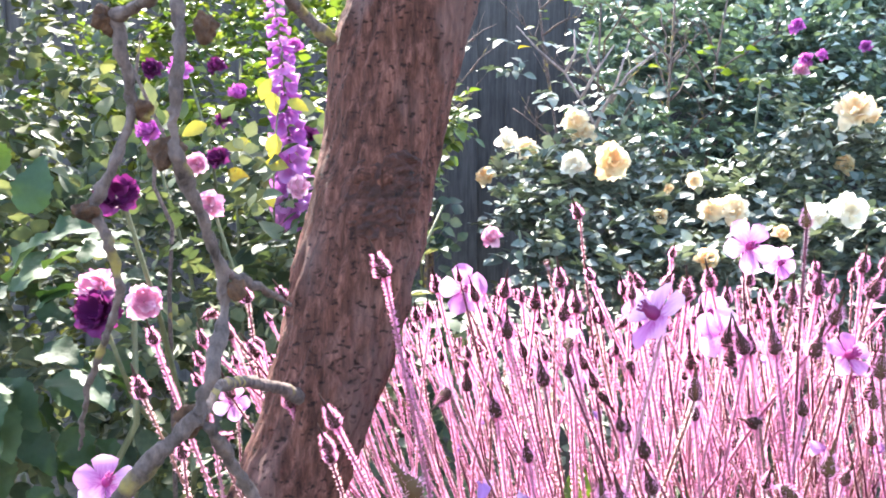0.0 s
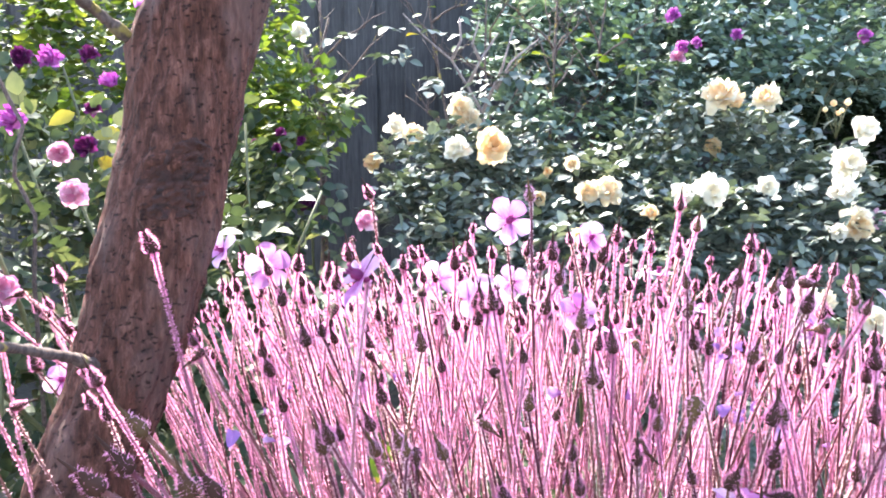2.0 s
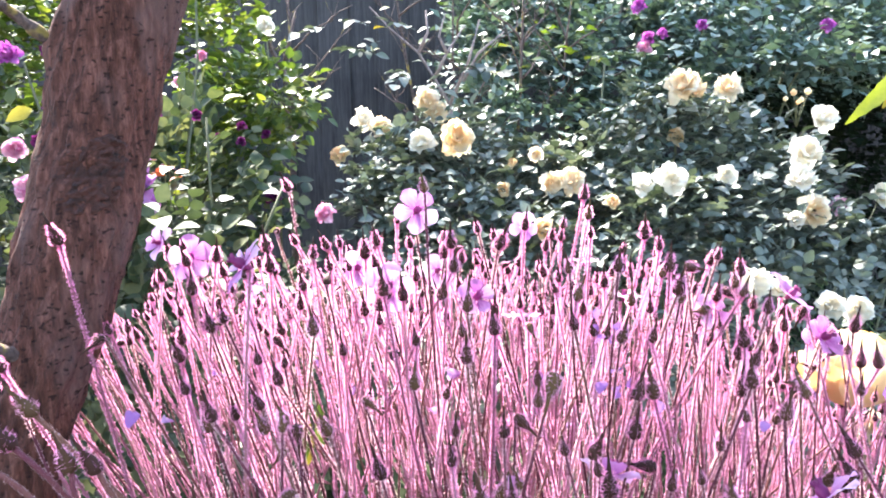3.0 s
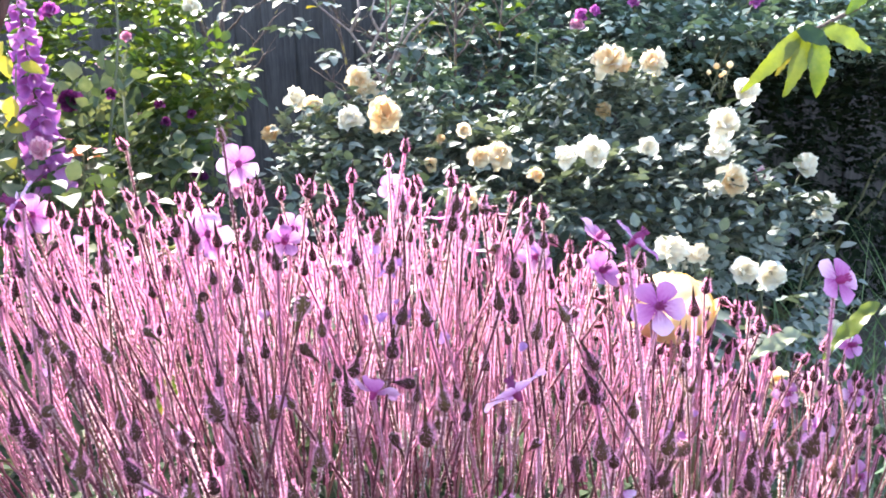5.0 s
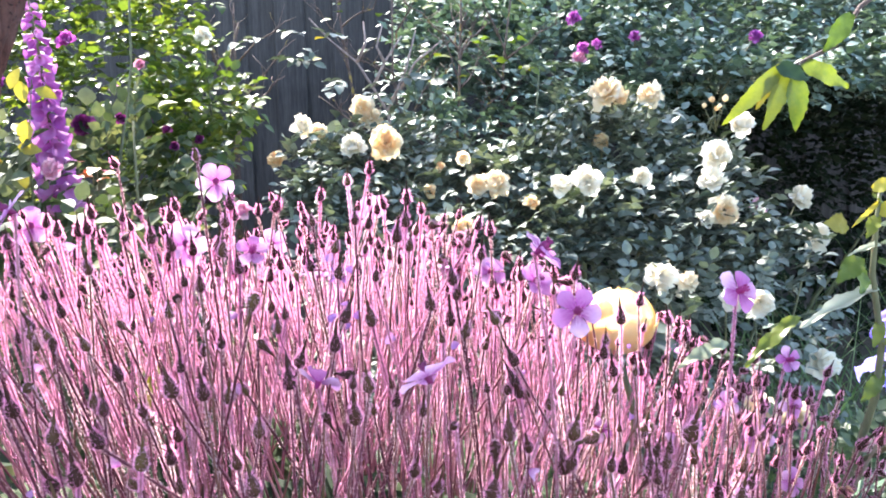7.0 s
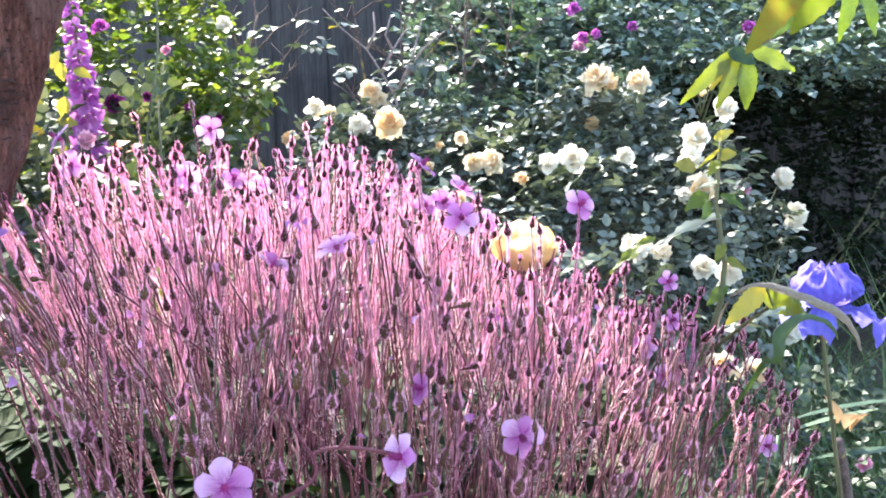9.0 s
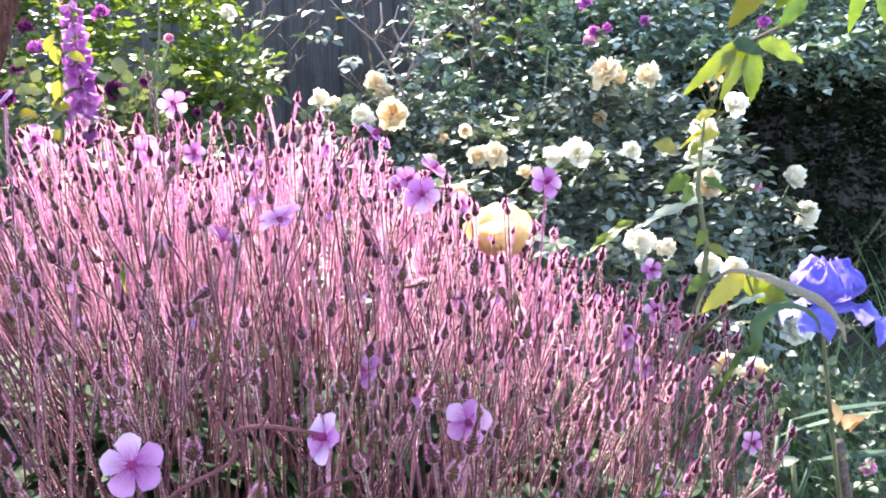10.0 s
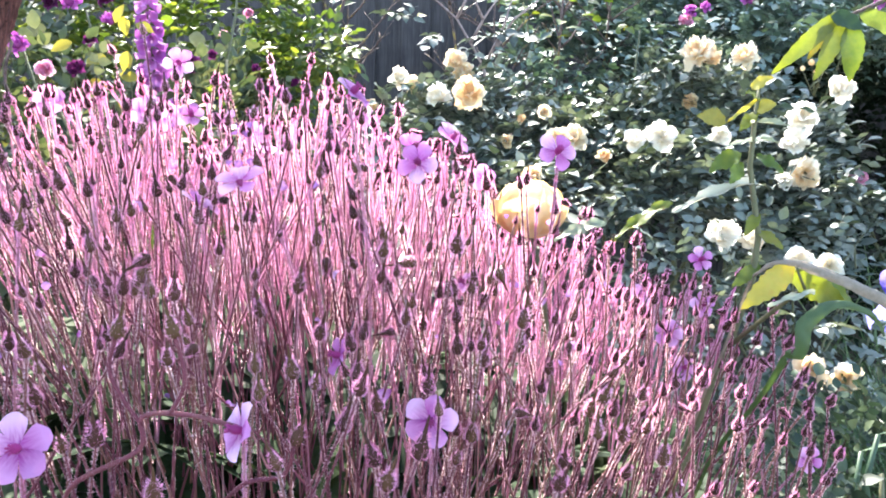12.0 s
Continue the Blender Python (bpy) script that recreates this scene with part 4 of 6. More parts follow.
# ---- foxglove ----
def build_foxglove():
    b = thing("foxglove", "tall foxglove spire with mauve-pink bells", "foxglove")
    base = Vector((-0.28, 1.6, 0.0))
    part("stem", mesh_of("stem", [(tube_form([(-0.28, 1.6, 0), (-0.27, 1.6, 0.7), (-0.28, 1.6, 1.2), (-0.30, 1.6, 1.5), (-0.315, 1.6, 1.62)], [0.006, 0.005, 0.004, 0.003, 0.001], 6), m_cane)]), b)
    prof = [(0, 0.004), (0.006, 0.007), (0.016, 0.008), (0.026, 0.0105), (0.031, 0.014)]
    v, f = [], []
    for z, r in prof:
        for k in range(10):
            a = 2 * math.pi * k / 10
            lip = 0.005 * max(0, -math.sin(a)) if z > 0.03 else 0
            v.append((r * math.cos(a), r * math.sin(a), z + lip))
    for i in range(len(prof) - 1):
        for k in range(10):
            f.append((i * 10 + k, i * 10 + (k + 1) % 10, (i + 1) * 10 + (k + 1) % 10, (i + 1) * 10 + k))
    bell = mesh_of("bell", [((np.array(v), f), m_fox)])
    n = 66
    for k in range(n):
        s = k / (n - 1)
        z = 1.19 + 0.41 * s
        x = float(np.interp(z, [1.2, 1.5, 1.62], [-0.28, -0.30, -0.315]))
        a = k * 2.4
        d = Vector((math.cos(a), math.sin(a) - 0.35, -0.75 + 0.5 * s))
        part("bell", bell, b, facing(Vector((x, 1.6, z)) + Vector((math.cos(a), math.sin(a), 0)) * 0.004, d, size=1.42 * (1 - 0.70 * s)), "mauve-pink foxglove bell")
    lf = mesh_of("leaf", [(leaf_form(0.16, 0.06, 0.2, 0.4), m_lime_leaf)])
    for k in range(7):
        part("leaf", lf, b, spray_pose((-0.28, 1.6, 0.55 + 0.06 * k), (math.cos(k * 2.4), math.sin(k * 2.4), 0.3)))


# ---- iris ----
def build_iris():
    b = thing("iris", "blue-violet bearded iris on a tall stem with sword leaves", "iris")
    part("stem", mesh_of("stem", [(tube_form([(1.18, 0.92, 0), (1.15, 0.89, 0.6), (1.11, 0.89, 0.82), (1.088, 0.89, 0.95), (1.088, 0.89, 0.975)], [0.005, 0.0042, 0.0034, 0.0034, 0.005], 7), m_cane)]), b)
    c = Vector((1.093, 0.89, 0.972))

    def standard(seed, R, high):
        r = np.random.default_rng(seed)
        p1, p2 = r.uniform(0, 6, 2)
        v, f, nu, nv = [], [], 37, 18
        for j in range(nv):
            q = j / (nv - 1)
            for i in range(nu):
                u = 2 * i / (nu - 1) - 1
                az = u * (0.55 + 1.0 * math.sin(math.pi * min(q * 0.62, 1)))
                rim = max(q ** 3, abs(u) ** 4 * q)
                rad = R * (0.12 + 0.95 * math.sin(math.pi * (0.08 + 0.85 * q)))
                z = high * (q - 0.10 * u * u * q)
                rad += R * rim * (0.12 * math.sin(14 * u + p1) + 0.13 * math.sin(29 * u + p2) + 0.10 * math.sin(47 * u + p1))
                z += high * rim * (0.10 * math.sin(13 * u + p2) + 0.08 * math.sin(27 * u + p1))
                rad += R * q * (0.16 * noise.noise(Vector((u * 3.1, q * 3.0, seed))) + 0.14 * noise.noise(Vector((u * 8, q * 6, seed + 4))) + 0.09 * noise.noise(Vector((u * 17, q * 9, seed + 2))))
                v.append((rad * math.sin(az), rad * math.cos(az), z))
        for j in range(nv - 1):
            for i in range(nu - 1):
                a = j * nu + i
                f.append((a, a + 1, a + nu + 1, a + nu))
        return np.array(v), f

    def fall(seed, length, width, droop):
        r = np.random.default_rng(seed)
        p1, p2 = r.uniform(0, 6, 2)
        v, f, nu, nv = [], [], 25, 24
        p, ang = np.zeros(2), 0.35
        for j in range(nv):
            q = j / (nv - 1)
            w = width * (0.22 + 0.78 * math.sin(math.pi * min(0.5, 0.62 * q))) * (1 - max(0, q - 0.75) ** 2 * 5)
            for i in range(nu):
                u = 2 * i / (nu - 1) - 1
                rim = abs(u) ** 2 * (0.3 + q)
                wave = width * rim * (0.10 * math.sin(17 * q + p1 + 2 * u) + 0.05 * math.sin(37 * q + p2 + u)) + width * 0.10 * noise.noise(Vector((u * 4, q * 5, seed + 9)))
                v.append((u * w / 2, p[0] + 0.5 * wave, p[1] - 0.12 * width * u * u + wave))
            ang -= droop / (nv - 1)
            p = p + np.array((math.cos(ang), math.sin(ang))) * length / (nv - 1)
        for j in range(nv - 1):
            for i in range(nu - 1):
                a = j * nu + i
                f.append((a, a + 1, a + nu + 1, a + nu))
        return np.array(v), f
    for k, (turn, L, w, droop) in enumerate([(-112, 0.105, 0.082, 1.5), (140, 0.072, 0.060, 1.9), (20, 0.085, 0.055, 1.7)]):
        part("fall_petal", mesh_of("fall_petal", [(fall(k, L, w, droop), m_iris)]), b, Matrix.Translation(c) @ Matrix.Rotation(radians(turn), 4, "Z") @ Matrix.Rotation(radians(-28 if k == 0 else 0), 4, "Y") @ Matrix.Translation((0, 0.006, 0)), "drooping ruffled violet petal")
    for k in range(3):
        part("standard_petal", mesh_of("standard_petal", [(standard(20 + k, 0.050, 0.066), m_iris_pale)]), b, Matrix.Translation(c) @ Matrix.Rotation(k * 2.094 + 2.6, 4, "Z"), "upright ruffled lavender petal")
    part("calyx", mesh_of("calyx", [(tube_form([(1.096, 0.89, 0.915), (1.097, 0.888, 0.935), (1.095, 0.889, 0.955), (1.093, 0.89, 0.975)], [0.005, 0.013, 0.014, 0.006], 9), m_dry)]), b, label="papery pink-brown bud sheath")
    part("old_stem", mesh_of("old_stem", [(tube_form([(1.25, 0.92, 0.0), (1.19, 0.92, 0.56), (1.162, 0.92, 0.68), (1.152, 0.92, 0.722), (1.151, 0.92, 0.7225)], [0.011, 0.009, 0.0085, 0.0085, 0.001], 9), m_twig)]), b, label="cut brown old stem")
    for L, w, m in [(0.05, 0.02, pose(1.09, 0.885, 0.94, 80, 0, 20)), (0.05, 0.022, pose(1.125, 0.885, 0.765, 75, 0, 20)), (0.045, 0.028, pose(1.14, 0.885, 0.755, 40, 0, -70)), (0.045, 0.022, pose(1.15, 0.885, 0.75, 60, 0, -110))]:
        part("sheath", mesh_of("sheath", [(leaf_form(L, w, 0.9, rv(0.1, 0.4)), m_dry)]), b, m, "papery brown withered sheath")
    for k in range(9):
        me = mesh_of("blade", [(leaf_form(rv(0.55, 0.75), 0.03, 0.15, rv(0.1, 0.35)), m_blade)])
        part("blade", me, b, pose(1.2 + rv(-0.05, 0.12), 0.95 + rv(-0.03, 0.08), 0, 72 + rv(-12, 12), 0, rv(0, 360)))
    for x, z, turn, L in [(1.12, 0.72, -84, 0.30), (1.10, 0.685, -78, 0.34), (1.15, 0.65, -95, 0.28)]:
        part("blade", mesh_of("blade", [(merged([leaf_form(L, 0.026, 0.15, 0.12), tube_form([(0, 0.004, -0.0005), (0, -0.03, -0.08), (0, -0.02, -z)], [0.004, 0.006, 0.008], 5)]), m_blade)]), b, pose(x, 1.02 + rv(-0.05, 0.05), z, 0, rv(-25, 25), turn) @ pose(0, 0, 0, 10))


# ---- the near yellow rose ----
def build_yellow_rose():
    b = thing("yellow_rose", "single large butter-yellow rose among the geranium stalks", "rose")
    c = Vector((0.500, 0.487, 1.153))
    part("stem", mesh_of("stem", [(tube_form([(0.60, 0.50, 0), (0.56, 0.49, 0.7), (0.515, 0.485, 1.08), c + Vector((0, 0.012, -0.012))], [0.005, 0.004, 0.003, 0.0025], 6), m_cane)]), b)
    R = 0.0345
    hip = moved(tube_form([(0, 0, -0.012), (0, 0, -0.004), (0, 0, 0.004)], [0.003, 0.009, 0.004], 9), Matrix.Translation((0, 0, -R * 0.55)))
    bloom = part("rose_bloom", mesh_of("rose_bloom", [(hip, m_cane)]), b, facing(c, (0.10, 0.12, 0.98)), "green rose hip under the petals")
    # whorls of broad overlapping petals: tight heart, cup, and loose outer petals with a rolled rim
    for n, rad, half, low, high, flare, tall in ((3, 0.74, 1.35, 2.5, 0.02, 0.00, 1.06), (4, 0.86, 1.20, 2.7, 0.18, 0.02, 0.96), (5, 0.96, 0.98, 2.85, 0.58, 0.04, 0.84), (5, 1.03, 0.80, 2.95, 1.22, 0.10, 0.74)):
        for k in range(n):
            v, f, nu, nv = [], [], 13, 12
            ph, lift = rv(0, 6), rv(-0.12, 0.12)
            for j in range(nv):
                q = j / (nv - 1)
                for i in range(nu):
                    u = 2 * i / (nu - 1) - 1
                    wide = half * math.sin(math.pi * (0.16 + 0.56 * q)) ** 0.7
                    th = low + (high + lift - low) * q + 0.30 * u * u * q * q
                    r2 = R * rad * (1 + 0.05 * math.sin(2.5 * u + ph) * q + 0.035 * math.sin(7 * u + 2 * ph) * q ** 3 + flare * q ** 5 + 0.04 * u * q)
                    v.append((r2 * math.sin(th) * math.sin(u * wide), r2 * math.sin(th) * math.cos(u * wide), tall * r2 * math.cos(th)))
            for j in range(nv - 1):
                for i in range(nu - 1):
                    a = j * nu + i
                    f.append((a, a + 1, a + nu + 1, a + nu))
            part("petal", mesh_of("petal", [((np.array(v), f), m_yellow)]), bloom, Matrix.Rotation((k + 0.5 * rad * 3) * 2 * math.pi / n + rv(-0.12, 0.12), 4, "Z"))
    lf = mesh_of("leaf", [(leaf_form(0.05, 0.022, 0.3, 0.3), m_rose_leaf)])
    for k in range(5):
        part("leaf", lf, b, spray_pose(c + Vector((0.012, 0.014, -0.012)), (1, rv(-0.5, 0.5), rv(-0.3, 0.4))))


# ---- the tall yellow-leaved shoot ----
def build_shoot():
    b = thing("rose_shoot", "upright rose shoot with yellow-green young leaves", "rose shoot")
    pts = [(0.56, 0.45, 0), (0.60, 0.42, 0.7), (0.644, 0.4, 0.949), (0.672, 0.4, 1.046), (0.688, 0.4, 1.102), (0.691, 0.4, 1.145), (0.679, 0.4, 1.204), (0.68, 0.4, 1.246), (0.682, 0.4, 1.275)]
    part("stem", mesh_of("stem", [(tube_form(pts, [0.005, 0.0045, 0.004, 0.0035, 0.003, 0.0028, 0.0024, 0.002, 0.0012], 7), m_cane)]), b)

    def leaf(a, tip, width, mat=m_yellow_leaf, label="", fold=0.3, up=(0, -0.55, 0.9)):
        a, tip = Vector(a), Vector(tip)
        y = (tip - a)
        L = y.length
        y.normalize()
        up = Vector(up) + Vector((rv(-0.3, 0.3), 0, rv(-0.2, 0.2)))
        x = y.cross(up).normalized()
        m = Matrix.Translation(a) @ Matrix((x, y, x.cross(y))).transposed().to_4x4()
        part("leaf", mesh_of("leaf", [(big_leaf_form(L, width, fold, rv(0.05, 0.25), rv(0.02, 0.06), 0.08, int(rng.integers(99))), mat)]), b, m, label)
    leaf((0.612, 0.39, 1.175), (0.559, 0.37, 1.150), 0.013)
    leaf((0.559, 0.4, 1.155), (0.515, 0.385, 1.147), 0.014, m_pale_leaf)
    for a, t, w in [((0.675, 0.4, 1.271), (0.685, 0.385, 1.28), 0.011), ((0.681, 0.4, 1.254), (0.690, 0.385, 1.258), 0.013), ((0.655, 0.4, 1.244), (0.631, 0.385, 1.248), 0.016), ((0.682, 0.4, 1.262), (0.655, 0.39, 1.244), 0.004),
                    ((0.669, 0.4, 1.217), (0.642, 0.385, 1.204), 0.016), ((0.670, 0.4, 1.209), (0.660, 0.38, 1.194), 0.014), ((0.693, 0.4, 1.121), (0.668, 0.385, 1.105), 0.012)]:
        leaf(a, t, w * 1.15, m_gold_leaf if a[2] > 1.24 else m_yellow_leaf, "", 0.15, (0, -1, 0.5))
    for a, t, w in [((0.681, 0.4, 1.262), (0.667, 0.385, 1.268), 0.012), ((0.68, 0.4, 1.25), (0.664, 0.385, 1.238), 0.012), ((0.684, 0.4, 1.215), (0.703, 0.385, 1.205), 0.012), ((0.69, 0.4, 1.15), (0.708, 0.385, 1.14), 0.012), ((0.689, 0.4, 1.165), (0.675, 0.385, 1.15), 0.012)]:
        leaf(a, t, w, m_yellow_leaf, "", 0.2, (0, -0.9, 0.6))
    leaf((0.690, 0.4, 1.255), (0.724, 0.385, 1.255), 0.008, m_lime_leaf)
    for a, t, w in [((0.683, 0.4, 1.242), (0.704, 0.385, 1.241), 0.009), ((0.685, 0.4, 1.227), (0.653, 0.39, 1.225), 0.006), ((0.685, 0.4, 1.228), (0.697, 0.39, 1.227), 0.006), ((0.684, 0.4, 1.192), (0.612, 0.385, 1.174), 0.013)]:
        leaf(a, t, w, m_pale_leaf, "pale grey-green folded leaf", 0.9)
    part("side_stem", mesh_of("side_stem", [(tube_form([(0.672, 0.4, 1.046), (0.688, 0.35, 1.09), (0.700, 0.315, 1.12), (0.690, 0.308, 1.137)], [0.0022, 0.002, 0.0016, 0.001], 6), m_cane)]), b)
    leaf((0.688, 0.31, 1.138), (0.651, 0.297, 1.108), 0.021, m_gold_leaf, "yellow-green leaf with orange edge", 0.12, (0, -1, 0.4))
    leaf((0.690, 0.315, 1.131), (0.735, 0.32, 1.106), 0.024, m_yellow_leaf, "yellow-green spotted leaf", 0.12, (0, -1, 0.4))
    leaf((0.712, 0.33, 1.122), (0.757, 0.335, 1.100), 0.022, m_yellow_leaf, "", 0.12, (0, -1, 0.4))
    leaf((0.694, 0.28, 1.124), (0.655, 0.262, 1.119), 0.006, m_pale_leaf, "narrow dry pale leaf", 0.9)


# ---- arching rolled leaves by the iris ----
def build_rolled_plant():
    b = thing("strap_leaved_plant", "plant with long arching grey-brown rolled leaves", "plant")

    def ribbon(pts, widths, roll, label, mat=m_rolled):
        v, f, nu = [], [], 9
        fine, wd = [], []
        for i in range(len(pts) - 1):
            for k in range(5):
                s = k / 5
                p0, p1, p2, p3 = (Vector(pts[max(0, min(len(pts) - 1, i + o))]) for o in (-1, 0, 1, 2))
                fine.append(0.5 * ((2 * p1) + (p2 - p0) * s + (2 * p0 - 5 * p1 + 4 * p2 - p3) * s * s + (3 * p1 - p0 - 3 * p2 + p3) * s ** 3))
                wd.append(widths[i] * (1 - s) + widths[i + 1] * s)
        for i, p in enumerate(fine):
            tan = (fine[min(i + 1, len(fine) - 1)] - fine[max(0, i - 1)]).normalized()
            side = tan.cross(Vector((0, -0.8, 0.6))).normalized()
            nor = side.cross(tan)
            rad = wd[i] / (2 * math.sin(min(roll, 1.57)))
            for k in range(nu):
                a = (2 * k / (nu - 1) - 1) * roll + 0.15 * math.sin(i * 0.6)
                v.append(p + side * math.sin(a) * rad + nor * (math.cos(a) * rad) + nor * 0.0006 * math.sin(i * 1.7 + k))
        for i in range(len(fine) - 1):
            for k in range(nu - 1):
                f.append((i * nu + k, i * nu + k + 1, (i + 1) * nu + k + 1, (i + 1) * nu + k))
        part("leaf", mesh_of("leaf", [((np.array([tuple(q) for q in v]), f), mat)]), b, label=label)
    ribbon([(0.60, 0.44, 0.0), (0.63, 0.43, 0.8), (0.664, 0.36, 1.08), (0.667, 0.315, 1.132), (0.682, 0.302, 1.141), (0.701, 0.30, 1.136), (0.728, 0.30, 1.125), (0.756, 0.30, 1.112), (0.777, 0.305, 1.09), (0.785, 0.305, 1.072)],
           [0.0025, 0.0025, 0.0025, 0.003, 0.005, 0.0085, 0.0100, 0.0090, 0.006, 0.001], 1.25, "rolled grey-brown leaf with a dry pale edge")
    ribbon([(0.60, 0.44, 0.0), (0.64, 0.42, 0.8), (0.676, 0.31, 1.04), (0.684, 0.275, 1.080), (0.687, 0.278, 1.098), (0.698, 0.28, 1.109), (0.716, 0.282, 1.114), (0.738, 0.285, 1.106), (0.752, 0.29, 1.088)],
           [0.0025, 0.0025, 0.004, 0.009, 0.012, 0.010, 0.006, 0.005, 0.0015], 0.8, "arched dark green leaf", m_broad)


# ---- hanging yellow-green leaves ----
def build_hanging_branch():
    b = thing("cherry_tree", "young tree with an overhanging branch of backlit yellow-green leaves", "tree")
    part("branch", mesh_of("branch", [(tube_form([(2.75, 1.9, 2.6), (2.2, 1.6, 2.3), (1.6, 1.4, 1.85), (1.37, 1.32, 1.60), (1.25, 1.29, 1.526), (1.20, 1.286, 1.454), (1.136, 1.286, 1.426), (1.10, 1.286, 1.411)],
                                                 [0.02, 0.015, 0.009, 0.006, 0.005, 0.0045, 0.0035, 0.002], 7), m_twig)]), b)
    part("trunk", mesh_of("trunk", [(tube_form([(2.9, 2.0, -0.02), (2.85, 1.97, 0.8), (2.8, 1.93, 1.8), (2.75, 1.9, 2.62)], [0.07, 0.055, 0.045, 0.03], 14), m_twig)]), b)

    drop = Vector((0.0, 0.0, -0.004))

    def leaf(a, tip, width, fold=0.15, turn=0.0, mat=m_yellow_leaf):
        a, tip = Vector(a) + drop, Vector(tip) + drop
        y = tip - a
        L = y.length
        y.normalize()
        x = y.cross(Vector((turn, -1, 0.25))).normalized()
        m = Matrix.Translation(a) @ Matrix((x, y, x.cross(y))).transposed().to_4x4()
        part("leaf", mesh_of("leaf", [(big_leaf_form(L, width, fold, rv(0.1, 0.25), rv(0.01, 0.04), 0.05, int(rng.integers(99))), mat)]), b, m)
    leaf((1.10, 1.286, 1.425), (0.991, 1.27, 1.323), 0.036)
    leaf((1.085, 1.29, 1.415), (1.053, 1.28, 1.345), 0.026)
    leaf((1.105, 1.286, 1.41), (1.064, 1.26, 1.311), 0.038)
    leaf((1.12, 1.28, 1.405), (1.128, 1.26, 1.307), 0.05)
    leaf((1.135, 1.286, 1.428), (1.232, 1.27, 1.385), 0.042)
    leaf((1.085, 1.285, 1.424), (1.135, 1.255, 1.400), 0.042, 0.1, 0.3, m_broad)
    leaf((1.225, 1.28, 1.515), (1.173, 1.26, 1.451), 0.04)
    # a long side twig reaching towards the bed, with two leaves hanging near the path
    leaf((0.725, 0.315, 1.44), (0.678, 0.337, 1.352), 0.034)
    leaf((0.76, 0.33, 1.44), (0.722, 0.337, 1.372), 0.036)
    part("twig", mesh_of("twig", [(tube_form([(1.37, 1.32, 1.60), (1.25, 1.1, 1.62), (1.0, 0.7, 1.58), (0.80, 0.40, 1.48), (0.725, 0.315, 1.44)], [0.004, 0.0035, 0.003, 0.002, 0.001], 6), m_twig)]), b)
    leaf((1.37, 1.32, 1.60), (1.34, 1.28, 1.45), 0.045)
    leaf((1.37, 1.32, 1.60), (1.42, 1.28, 1.46), 0.045)
    leaf((1.45, 1.34, 1.66), (1.50, 1.30, 1.50), 0.045)


